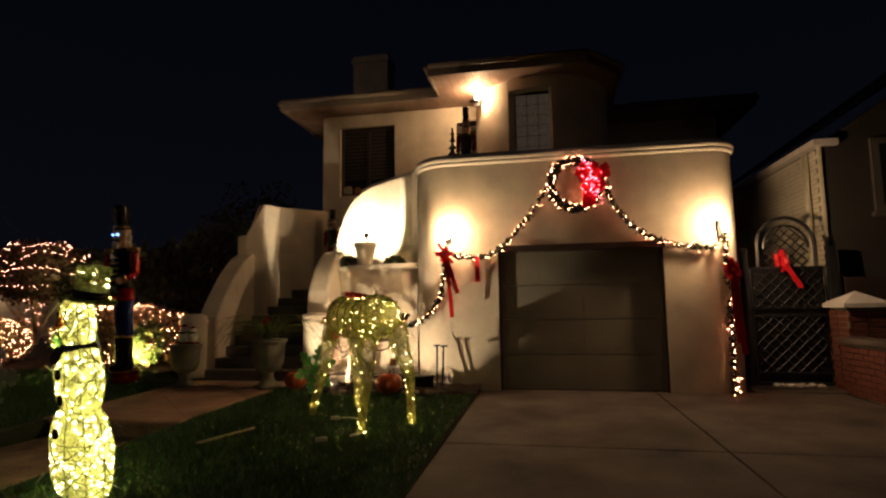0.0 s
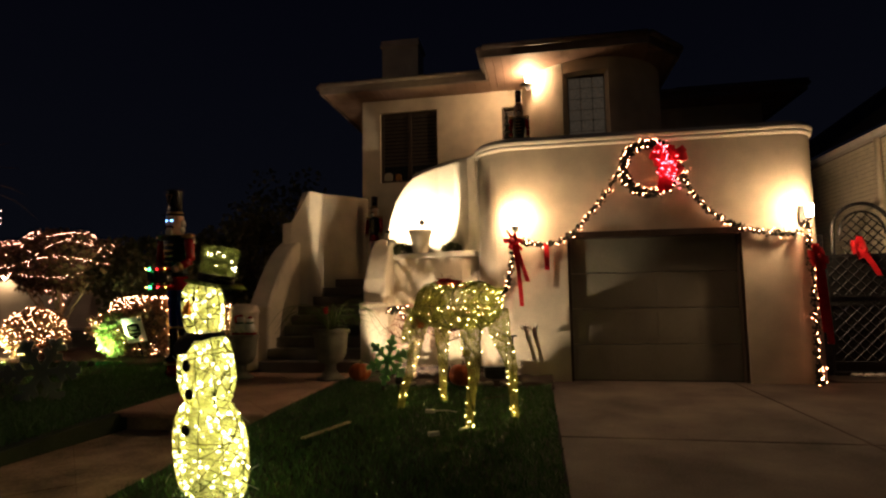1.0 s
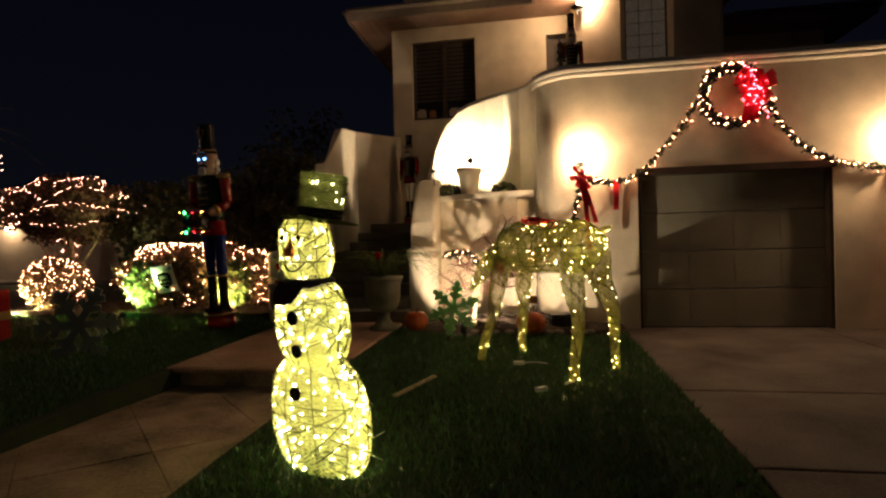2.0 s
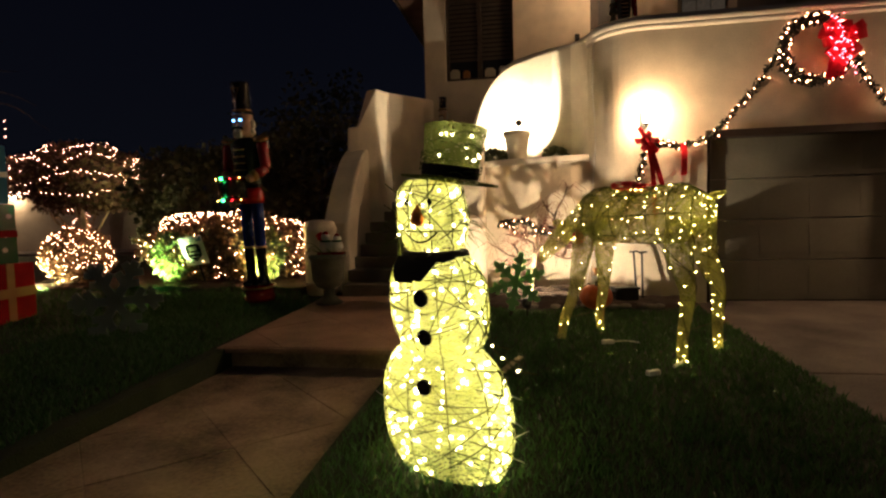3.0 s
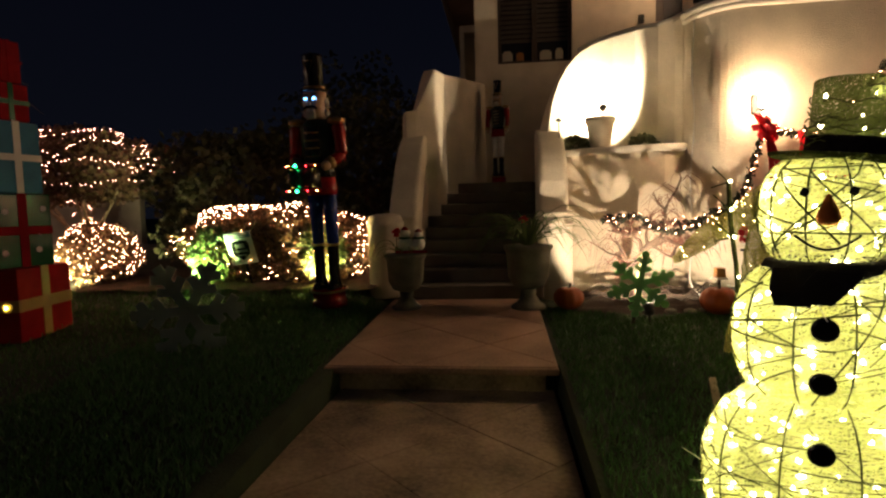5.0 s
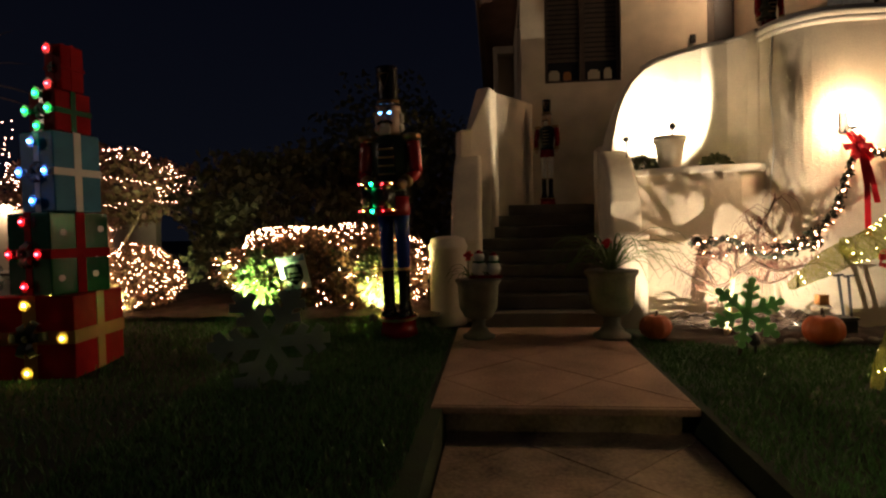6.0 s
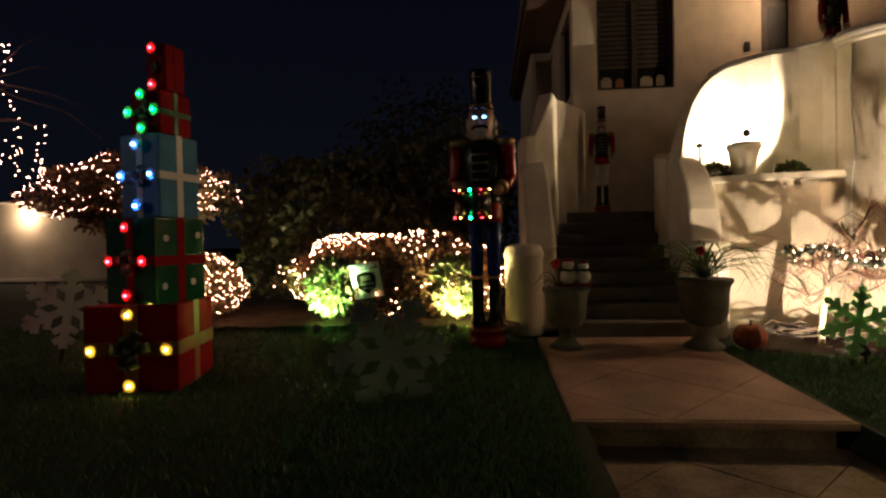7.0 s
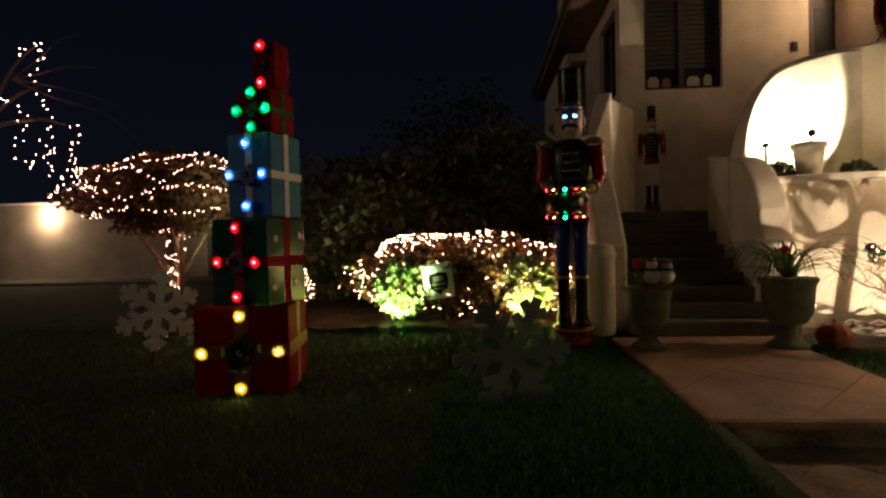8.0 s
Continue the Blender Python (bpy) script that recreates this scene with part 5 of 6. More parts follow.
# hat, a little askew
HAT = pose(0.075, 0.05, 1.385, -7, 9, 0) @ Matrix.Diagonal((0.9, 0.64, 1, 1))
hat = part("top_hat", lathe([(0.150, 0.01), (0.150, 0.05), (0.155, 0.14), (0.168, 0.24), (0.14, 0.25), (0.02, 0.255)], 32, wobble=0.04, m=HAT), HATTHREAD, snow, "olive thread top hat with lights", True)
part("brim", lathe([(0.15, -0.010), (0.262, -0.006), (0.268, 0.004), (0.15, 0.012)], 32, m=HAT), BRIMTHREAD, hat, "", True)
part("hat_band", lathe([(0.156, 0.015), (0.158, 0.065)], 32, m=HAT), SCARF, hat, "dark hat band")
gh = random.Random(4)
bulbs("bulb", [HAT @ Vector((0.145 * math.cos(a), 0.145 * math.sin(a), gh.uniform(0.09, 0.22))) for a in [gh.uniform(0, 6.28) for _ in range(10)]], 0.0075, B_YG, hat)
bm = bmesh.new()
for _ in range(26):
    a, z = gh.uniform(0, 6.28), gh.uniform(0.02, 0.24)
    tube([HAT @ Vector((0.168 * math.cos(a + 0.12 * i), 0.168 * math.sin(a + 0.12 * i), z + 0.008 * math.sin(i))) for i in range(10)], 0.0022, 4, bm)
tagged(part("winding_twine", bm, THREADDK, hat), kind="stuff")
# face, buttons, scarf
part("nose", lathe([(0.004, -0.006), (0.024, 0.0), (0.032, 0.016), (0.026, 0.04), (0.014, 0.066), (0.004, 0.09)], 12, m=pose(0, -0.115, 1.205, -12, 0, 0)), CARROT, snow, "orange felt carrot nose", True)
for s in (-1, 1):
    part("eye", ball(0.015, (0.062 * s, -0.098, 1.30), 1, (1, 0.6, 1)), NCBLACK, snow)
part("mouth", tube(spline([(-0.085, -0.088, 1.165), (-0.04, -0.098, 1.132), (0.0, -0.101, 1.122), (0.04, -0.098, 1.132), (0.085, -0.088, 1.165)], 12), 0.004, 5), NCBLACK, snow)
for z, r in ((0.875, 0.126), (0.695, 0.116), (0.475, 0.152)):
    part("button", lathe([(0.038, 0), (0.038, 0.012), (0.03, 0.018)], 14, m=pose(0, -r, z, 90, 0, 0)), NCBLACK, snow, "round black button")
scarf = part("scarf", lathe([(0.145, 1.012), (0.164, 1.022), (0.172, 1.045), (0.160, 1.072), (0.14, 1.078)], 28, wobble=0.12, squash=0.60), SCARF, snow, "black knitted scarf", True)
bm = ribbon_strip(spline([(-0.09, -0.09, 1.06), (-0.10, -0.122, 1.0), (-0.085, -0.134, 0.945)], 8), 0.10)
ribbon_strip(spline([(0.04, -0.115, 1.06), (0.0, -0.132, 1.01), (-0.05, -0.142, 0.955)], 8), 0.13, bm)
part("scarf_end", bm, SCARF, scarf)
# thin stick arms with a few bulbs
for side, line in ((1, [(0.24, -0.02, 0.84), (0.33, -0.14, 0.76), (0.40, -0.2, 0.70), (0.52, -0.26, 0.66)]), (-1, [(-0.24, 0.02, 0.90), (-0.25, 0.06, 1.04), (-0.27, 0.10, 1.18), (-0.28, 0.14, 1.33)])):
    pts = spline(line, 10)
    bm = tube(pts, 0.009 if side < 0 else 0.004, 6)
    for k in (5, 7, 9):
        tube([pts[k], pts[k] + Vector((0.05 * side, -0.05, 0.06))], 0.003, 4, bm)
        tube([pts[k], pts[k] + Vector((0.06 * side, 0.04, -0.02))], 0.003, 4, bm)
    part("arm", bm, THREADDK, snow)
    bulbs("arm_bulb", [pts[k] + Vector((0.006, -0.008, 0.004)) for k in (2, 5, 7, 9)], 0.0052, B_YG, snow)
bm = bmesh.new()
for k in range(14):
    a, z = gh.uniform(0, 6.28), gh.uniform(0.05, 1.0)
    r = radius_at(low if z < 0.6 else mid, z)
    tube([(r * math.cos(a), 0.57 * r * math.sin(a), z), ((r + 0.07) * math.cos(a + 0.1), 0.57 * (r + 0.07) * math.sin(a + 0.1), z + gh.uniform(-0.05, 0.05))], 0.0018, 4, bm)
tagged(part("loose_wire", bm, WHITE, snow), kind="stuff")

# ---- lit thread deer, grazing ----
B_YG2 = glow("bulb_yellow_small", (1.0, 0.80, 0.20), 62)
DEER = pose(-1.99, 5.67, 0.02, 0, 0, 138.7) @ Matrix.Diagonal((0.94, 1, 1, 1))
deer = thing("reindeer_figure", DEER, "grazing reindeer of olive thread with yellow lights", "reindeer")


def limb(name, line, radii, lights, seed, threads=14, lo=0, hi=13, row=False):
    n = 14
    pts = spline(line, n)
    rr = [v.x for v in spline([(r, 0, 0) for r in radii], n)]
    ob = part(name, tube(pts, rr, 14), DEERTHREAD, deer, "", True)
    g = random.Random(seed)
    bm = bmesh.new()
    for _ in range(threads):
        k0 = g.randint(0, n - 4)
        a, turn = g.uniform(0, 6.28), g.uniform(0.5, 1.2)
        line2 = []
        for i in range(4):
            way = (pts[min(k0 + i + 1, n - 1)] - pts[max(k0 + i - 1, 0)]).normalized()
            side = way.cross(Vector((0, 1, 0.2))).normalized()
            up = side.cross(way)
            line2.append(pts[k0 + i] + (rr[k0 + i] + 0.004) * (math.cos(a + turn * i) * side + math.sin(a + turn * i) * up))
        tube(line2, 0.0025, 4, bm)
    tagged(part("winding_twine", bm, THREADDK, ob), kind="stuff")
    pl = []
    for _ in range(lights):
        k = g.randint(lo, hi)
        way = (pts[min(k + 1, n - 1)] - pts[max(k - 1, 0)]).normalized()
        side = way.cross(Vector((0, 1, 0.2))).normalized()
        up = side.cross(way)
        a = g.gauss(1.2 if row else 4.3, 0.35) if row else g.uniform(0, 6.28)
        pl.append(pts[k].lerp(pts[min(k + 1, n - 1)], g.random()) + (rr[k] - 0.004) * (math.cos(a) * side + math.sin(a) * up))
    bulbs("bulb", pl, 0.0046, B_YG2, ob)
    return ob


ribs = bmesh.new()
for k in range(7):
    x = -0.58 + 0.175 * k
    r = 0.235 if 0 < k < 6 else 0.17
    tube([(x, r * math.cos(2 * math.pi * i / 20), 1.115 + r * math.sin(2 * math.pi * i / 20)) for i in range(21)], 0.004, 4, ribs)
for i in range(8):
    a = 2 * math.pi * i / 8
    tube([(-0.6, 0.16 * math.cos(a), 1.12 + 0.16 * math.sin(a)), (-0.42, 0.234 * math.cos(a), 1.12 + 0.234 * math.sin(a)), (0.0, 0.232 * math.cos(a), 1.10 + 0.232 * math.sin(a)), (0.4, 0.24 * math.cos(a), 1.12 + 0.24 * math.sin(a))], 0.003, 4, ribs)
tagged(part("frame_wire", ribs, THREADDK, deer), kind="stuff")
body = limb("body", [(-0.66, 0, 1.14), (-0.45, 0, 1.12), (0.0, 0, 1.10), (0.38, 0, 1.12), (0.52, 0, 1.12)], [0.10, 0.23, 0.225, 0.24, 0.12], 70, 1, 40, 0, 7)
limb("neck", [(0.42, 0, 1.16), (0.62, -0.04, 1.06), (0.86, -0.09, 0.95)], [0.17, 0.125, 0.095], 30, 2, 20, 3)
limb("muzzle", [(0.84, -0.08, 0.97), (0.98, -0.12, 0.88), (1.14, -0.16, 0.77), (1.29, -0.19, 0.66)], [0.095, 0.10, 0.07, 0.035], 8, 3, 16)
for s, sd in ((1, 4), (-1, 5)):
    limb("hind_leg", [(-0.50, 0.15 * s, 1.05), (-0.50, 0.20 * s, 0.82), (-0.60, 0.25 * s, 0.52), (-0.58, 0.28 * s, 0.25), (-0.58, 0.30 * s, 0.02)], [0.13, 0.105, 0.06, 0.045, 0.04], 20, sd, 22)
    limb("fore_leg", [(0.40, 0.14 * s, 1.02), (0.46, 0.18 * s, 0.75), (0.50, 0.22 * s, 0.45), (0.58, 0.27 * s, 0.2), (0.60, 0.30 * s, 0.02)], [0.11, 0.085, 0.055, 0.045, 0.04], 14 if s < 0 else 8, sd + 2, 18)
limb("tail", [(-0.62, 0, 1.22), (-0.70, 0, 1.25), (-0.77, 0, 1.27)], [0.035, 0.028, 0.012], 5, 9, 4)
part("ear", ball(0.05, (0.86, 0.02, 1.05), 2, (0.5, 1.6, 0.7)), DEERTHREAD, deer, "", True)
part("ear", ball(0.05, (0.86, -0.20, 1.05), 2, (0.5, 1.6, 0.7)), DEERTHREAD, deer, "", True)
part("foot_bar", tube([(-0.58, -0.30, 0.24), (-0.58, 0.30, 0.24)], 0.004, 5), THREADDK, deer)
part("foot_bar", tube([(0.58, -0.27, 0.2), (0.58, 0.27, 0.2)], 0.004, 5), THREADDK, deer)
part("foot_bar", tube([(-0.58, 0.30, 0.02), (-0.58, 0.42, 0.01)], 0.012, 5), WHITE, deer)
db = make_bow(deer, (0, 0, 0), 0.16, 7, 0.08, RED, "dark red velvet bow on its back")
db.matrix_basis = pose(0.02, 0.02, 1.335, -80, 0, 0) @ Matrix.Diagonal((1.1, 0.6, 1, 1))
make_bow(deer, (0, 0, 0), 0.07, 5, 0.04, RED, "red collar bow").matrix_basis = pose(0.60, 0.02, 0.93, 0, 0, 90)

# ---- stack of lit gift boxes ----
CUPS = {"bulb_red": mat("red_cup", (0.75, 0.03, 0.03), 0.3), "bulb_green": mat("green_cup", (0.05, 0.6, 0.2), 0.3),
        "bulb_blue": mat("blue_cup", (0.2, 0.4, 0.75), 0.3), "bulb_lemon": mat("gold_cup", (0.7, 0.5, 0.12), 0.3)}
BOWDARK = mat("dark_bow", (0.03, 0.035, 0.025), 0.5, vary=0.3)
def gift(cx, cy, z0, w, h, rz, wrap, rib, lampmat, label, kh, kv, dots=False):
    t = thing("gift_box", pose(cx, cy, z0, 0, 0, rz), label, "gift box", "stacked gift boxes")
    a = w / 2
    part("box_body", box(-a, a, -a, a, 0, h - 0.001, 0.012), wrap, t)
    b = w * 0.075
    e = 0.004
    part("ribbon", box(-b, b, -a - e, -a + 0.002, 0, h + e), rib, t)
    part("ribbon", box(a - 0.002, a + e, -b, b, 0, h + e), rib, t)
    part("ribbon", box(-a - e, a + e, -a - e * 1.6, -a + 0.002, h / 2 - b, h / 2 + b), rib, t)
    part("ribbon", box(a - 0.002, a + e * 1.6, -a - e, a + e, h / 2 - b, h / 2 + b), rib, t)
    part("ribbon", box(-b, b, -a, a, h, h + e), rib, t)
    make_bow(t, (0, -a - 0.01, h / 2), w * 0.20, 6, w * 0.1, BOWDARK, "dark ribbon bow")
    spots = [(0, kv), (0, -kv)] + ([(kh, 0), (-kh, 0)] if kh else [])
    bulbs("bulb", [(x, -a - 0.055, h / 2 + z) for x, z in spots], 0.014, lampmat, t)
    for x, z in spots:
        part("bulb_holder", lathe([(0.02, 0.0), (0.03, 0.02), (0.05, 0.045)], 8, m=pose(x, -a, h / 2 + z, 90, 0, 0)), CUPS[lampmat.name], t)
    if dots:
        g = random.Random(3)
        for fx in (-0.3, 0.3):
            for fz in (0.2, 0.5, 0.8):
                part("dot", lathe([(0.028, 0), (0.027, 0.003)], 10, m=pose(a, fx * w + g.uniform(-0.03, 0.03), fz * h + g.uniform(-0.03, 0.03), 0, 90, 0)), WHITE, t)
    return t


gift(-9.01, 6.06, 0.095, 0.70, 0.665, 8, REDFOIL, GOLDRIB, B_YEL, "large red wrapped gift box with gold ribbon and lights", 0.28, 0.27)
gift(-8.92, 6.00, 0.766, 0.50, 0.665, -14, GREENFOIL, REDFOIL, B_RED, "green dotted gift box with red ribbon and lights", 0.17, 0.26, dots=True)
gift(-8.85, 5.97, 1.437, 0.39, 0.64, -14, BLUEFOIL, WHITE, B_BLU, "blue gift box with white ribbon and lights", 0.147, 0.235)
gift(-8.82, 5.95, 2.083, 0.30, 0.33, -14, REDFOIL, GREENFOIL, B_GRN, "small red gift box with green ribbon and lights", 0.13, 0.13)
gift(-8.77, 5.95, 2.419, 0.19, 0.37, -14, REDFOIL, REDFOIL, B_RED, "topmost small red gift box with red lights", 0, 0.14)


# ---- plywood snowflakes ----
def snowflake(m, r, material, label, tips=False):
    t = thing("snowflake_sign", m, label, "snowflake", "plywood snowflakes")
    for k in range(6):
        a = math.pi / 3 * k + math.pi / 6
        rot = Matrix.Rotation(a, 4, "Y")
        bm = box(0, r, -0.006, 0.006, -0.032 * r / 0.35, 0.032 * r / 0.35, m=rot)
        for q in (0.42, 0.70):
            for s in (-1, 1):
                br = rot @ Matrix.Translation((q * r, 0, 0)) @ Matrix.Rotation(radians(55 * s), 4, "Y")
                box(0, 0.30 * r * (1.25 - q * 0.5), -0.0055, 0.0055, -0.028 * r / 0.35, 0.028 * r / 0.35, bm=bm, m=br)
        if tips:
            bmesh.ops.create_cone(bm, cap_ends=True, segments=14, radius1=0.12 * r, radius2=0.12 * r, depth=0.011, matrix=rot @ Matrix.Translation((r, 0, 0)) @ Matrix.Rotation(radians(90), 4, "X"))
        part("snowflake_arm", bm, material, t)
    part("stake", box(-0.015, 0.015, 0.008, 0.02, -r * 1.35, 0), DARKWOOD, t)
    return t


snowflake(pose(-6.94, 5.64, 0.41, -4, 28, 16), 0.44, SNOWFLAKE, "grey green plywood snowflake standing in the dark lawn")
snowflake(pose(-10.04, 6.40, 0.66, 0, 8, 48), 0.36, WHITE, "white plywood snowflake on the lawn behind the gifts")
snowflake(pose(-3.03, 6.83, 0.43, -6, 10, -10), 0.29, GREENFLAKE, "pale green plywood snowflake before the flood lamp", True)


# ---- urns, pots, pumpkins, bed things ----
def urn(m, label):
    t = thing("garden_urn", m, label, "urn", "urns at the stairs")
    part("foot", lathe([(0.17, 0), (0.17, 0.03), (0.12, 0.06), (0.07, 0.13), (0.075, 0.2)], 20), URN, t, "", True)
    part("bowl", lathe([(0.075, 0.2), (0.15, 0.23), (0.20, 0.32), (0.215, 0.55), (0.23, 0.585), (0.245, 0.60), (0.24, 0.63), (0.2, 0.63)], 22), URN, t, "", True)
    part("soil", lathe([(0.2, 0.60), (0.2, 0.612)], 16), SOIL, t)
    return t


urn(pose(-5.45, 7.50, 0.075), "grey stone urn beside the foot of the stairs")
urn(pose(-4.07, 7.50, 0.075) @ Matrix.Scale(1.12, 4), "wide grey stone urn holding a spiky plant")


def spiky(x, y, z, n, ln, seed, label, droop=0.5):
    t = thing("spiky_plant", pose(x, y, z), label, "plant")
    g = random.Random(seed)
    for i in range(n):
        a, l, u = g.uniform(0, 6.28), ln * g.uniform(0.6, 1.1), g.uniform(0.35, 1.1)
        c, s = math.cos(a), math.sin(a)
        pts = spline([(0, 0, 0), (0.35 * l * c, 0.35 * l * s, 0.45 * l * u), (0.75 * l * c, 0.75 * l * s, 0.45 * l * u), (l * c, l * s, (0.45 * u - droop * 0.6) * l)], 8)
        bm = bmesh.new()
        prev = None
        for k, p in enumerate(pts):
            w = 0.011 * (1 - (k / 7) ** 2) + 0.001
            cur = [bm.verts.new(p + Vector((-s * w, c * w, 0))), bm.verts.new(p + Vector((0, 0, -0.005))), bm.verts.new(p + Vector((s * w, -c * w, 0)))]
            if prev:
                for q in range(2):
                    bm.faces.new((prev[q], prev[q + 1], cur[q + 1], cur[q]))
            prev = cur
        part("leaf", bm, SHRUB, t)
    return t


spiky(-4.07, 7.50, 0.76, 64, 0.82, 3, "spiky long leaved plant in the stone urn")
spiky(-5.52, 7.52, 0.70, 20, 0.36, 4, "sparse long leaved plant in the stone urn")
for x, y, z in ((-4.12, 7.46, 1.06), (-5.55, 7.52, 0.95)):
    t = thing("red_flower", pose(x, y, z), "small red flower pick standing in the urn", "flower")
    part("stalk", tube([(0, 0, -0.4), (0, 0, 0)], 0.005, 5), BARK, t)
    make_bow(t, (0, 0, 0), 0.05, 6, 0.03, RED, "red petals")
# little snowmen ornament in the urn
p = []
for sx, sc in ((-0.07, 1.0), (0.08, 0.9)):
    p += [(ball(0.085 * sc, (sx, 0, 0.08), 2), WHITE), (ball(0.06 * sc, (sx, 0, 0.20 * sc), 2), WHITE), (lathe([(0.05 * sc, 0.235 * sc), (0.035 * sc, 0.255 * sc), (0.01, 0.275 * sc)], 12, m=pose(sx, 0, 0)), NCRED), (tube([(sx - 0.06, -0.02, 0.15), (sx, -0.07, 0.145), (sx + 0.06, -0.02, 0.15)], 0.014, 6), GREENFOIL)]
p.append((box(-0.17, 0.17, -0.07, 0.05, -0.02, 0.01, 0.005), NCRED))
figure("snowman_ornament", p, pose(-5.36, 7.42, 0.74), "pair of small white snowmen ornaments with red hats", "ornament")


def pumpkin(x, y, z, r, seed, label):
    t = thing("pumpkin", pose(x, y, z, 0, 0, seed * 30), label, "pumpkin", "pumpkins in the bed")
    bm = bmesh.new()
    bmesh.ops.create_uvsphere(bm, u_segments=40, v_segments=16, radius=r)
    for v in bm.verts:
        a = math.atan2(v.co.y, v.co.x)
        k = 1 - 0.07 * abs(math.sin(5 * a)) ** 0.5 * 1.0
        v.co.x *= k
        v.co.y *= k
        v.co.z *= 0.82 - 0.25 * math.exp(-((v.co.x ** 2 + v.co.y ** 2) / (0.35 * r) ** 2)) * (v.co.z > 0)
        v.co.z += r * 0.8
    part("fruit", bm, PUMPKIN, t, "", True)
    part("stalk", tube([(0, 0, r * 1.3), (0.01, 0, r * 1.5), (0.03, 0.01, r * 1.7)], [0.022, 0.016, 0.018], 7), BARK, t)


pumpkin(-3.63, 7.50, 0.06, 0.165, 1, "orange pumpkin on the soil beside the urn")
pumpkin(-2.14, 7.26, 0.05, 0.185, 2, "orange pumpkin in the bed behind the reindeer")
bh = thing("bird_house", pose(-2.10, 7.36, 0.08), "small yellow bird house on a stick", "bird house")
part("stick", tube([(0, 0, 0), (0, 0, 0.4)], 0.012, 6), BARK, bh)
part("house_body", box(-0.045, 0.045, -0.045, 0.045, 0.34, 0.44, 0.004), GOLDRIB, bh)
part("base_tray", lathe([(0.09, 0.325), (0.05, 0.345)], 14), WHITE, bh)
# flood lamp pot on the planter ledge
fp = thing("flower_pot", pose(-3.04, 8.90, 1.95), "cream terracotta pot holding a flood lamp", "pot")
part("pot_body", lathe([(0.12, 0), (0.13, 0.02), (0.175, 0.33), (0.195, 0.335), (0.195, 0.40), (0.17, 0.40)], 22), CREAMPOT, fp, "", True)
fl = thing("flood_lamp", pose(-3.01, 8.90, 2.34), "small black flood lamp aimed at the niche wall", "flood lamp")
part("stem", tube([(0, 0, -0.3), (0, 0, 0.10)], 0.01, 6), BLACK, fl)
part("housing", lathe([(0.02, -0.05), (0.042, -0.02), (0.05, 0.0)], 14, m=pose(0, -0.02, 0.14, -70, 0, 0)), BLACK, fl, "", True)
for x, y, z, r, sd in ((-3.36, 8.98, 2.0, 0.13, 5), (-2.5, 8.85, 1.98, 0.12, 6)):
    t = thing("planter_shrub", pose(0, 0, 0), "low dark leafy shrub in the wall planter", "shrub")
    tagged(leaf_cloud("foliage", blob_points(420, (x, y, z), (r * 1.5, r, r), sd), 0.05, HEDGE, t, np.random.default_rng(sd)), kind="stuff")
lg = thing("garden_light", pose(-3.56, 8.86, 1.90), "small black path light leaning at the ledge", "garden light")
part("pole", tube([(0, 0, -0.2), (-0.03, -0.02, 0.42)], 0.010, 6), BLACK, lg)
part("head", lathe([(0.03, 0.41), (0.045, 0.43), (0.02, 0.46)], 10, m=pose(-0.03, -0.02, 0)), BLACK, lg)

# weeping shrub in the bed, wound with a lit garland
SX, SY = -2.85, 7.63
ws = thing("weeping_shrub", pose(0, 0, 0), "bare weeping shrub with gnarled limbs and fine twigs", "shrub")
bm = tube(spline([(SX - 0.02, SY, 0.02), (SX - 0.02, SY, 0.28), (SX + 0.01, SY, 0.50), (SX + 0.03, SY, 0.68)], 12), [0.034 - 0.0008 * i for i in range(12)], 8)
part("trunk", bm, PALEBARK, ws, "pale trunk", True)
g = random.Random(15)
tips = []
for line in ([(-2.83, 0.64), (-2.89, 0.60), (-2.98, 0.58), (-3.06, 0.63), (-3.16, 0.66), (-3.28, 0.74)],
             [(-2.83, 0.62), (-2.92, 0.53), (-3.02, 0.49), (-3.11, 0.54), (-3.22, 0.56)],
             [(-2.82, 0.68), (-2.84, 0.80), (-2.94, 0.85), (-3.03, 0.88), (-3.18, 0.92)],
             [(-2.82, 0.67), (-2.76, 0.76), (-2.67, 0.81), (-2.60, 0.90), (-2.56, 1.04)],
             [(-2.83, 0.67), (-2.74, 0.74), (-2.64, 0.70), (-2.51, 0.62), (-2.39, 0.60), (-2.22, 0.66)],
             [(-2.64, 0.84), (-2.55, 0.80), (-2.41, 0.74), (-2.20, 0.78), (-2.08, 0.86)],
             [(-2.76, 0.76), (-2.77, 0.87), (-2.72, 0.99), (-2.68, 1.10)],
             [(-2.95, 0.85), (-2.92, 0.95), (-2.98, 1.04)],
             [(-2.98, 0.58), (-3.04, 0.72), (-3.10, 0.80)],
             [(-2.50, 0.62), (-2.44, 0.72), (-2.34, 0.90)],
             [(-2.76, 0.74), (-2.66, 0.78), (-2.60, 0.92), (-2.58, 1.12), (-2.66, 1.20), (-2.72, 1.32)],
             [(-2.59, 1.06), (-2.55, 1.20), (-2.47, 1.34), (-2.42, 1.48)],
             [(-2.70, 0.72), (-2.56, 0.80), (-2.42, 0.77), (-2.26, 0.76), (-2.10, 0.79)]):
    sway = g.uniform(-0.14, 0.14)
    n = len(line)
    pts = spline([(x, SY + sway * (i / (n - 1)) ** 1.5, z) for i, (x, z) in enumerate(line)], 14)
    part("limb", tube(pts, [0.021 - 0.0010 * k for k in range(14)], 6), BARK, ws, "", True)
    tips += pts[5:]
bm = bmesh.new()
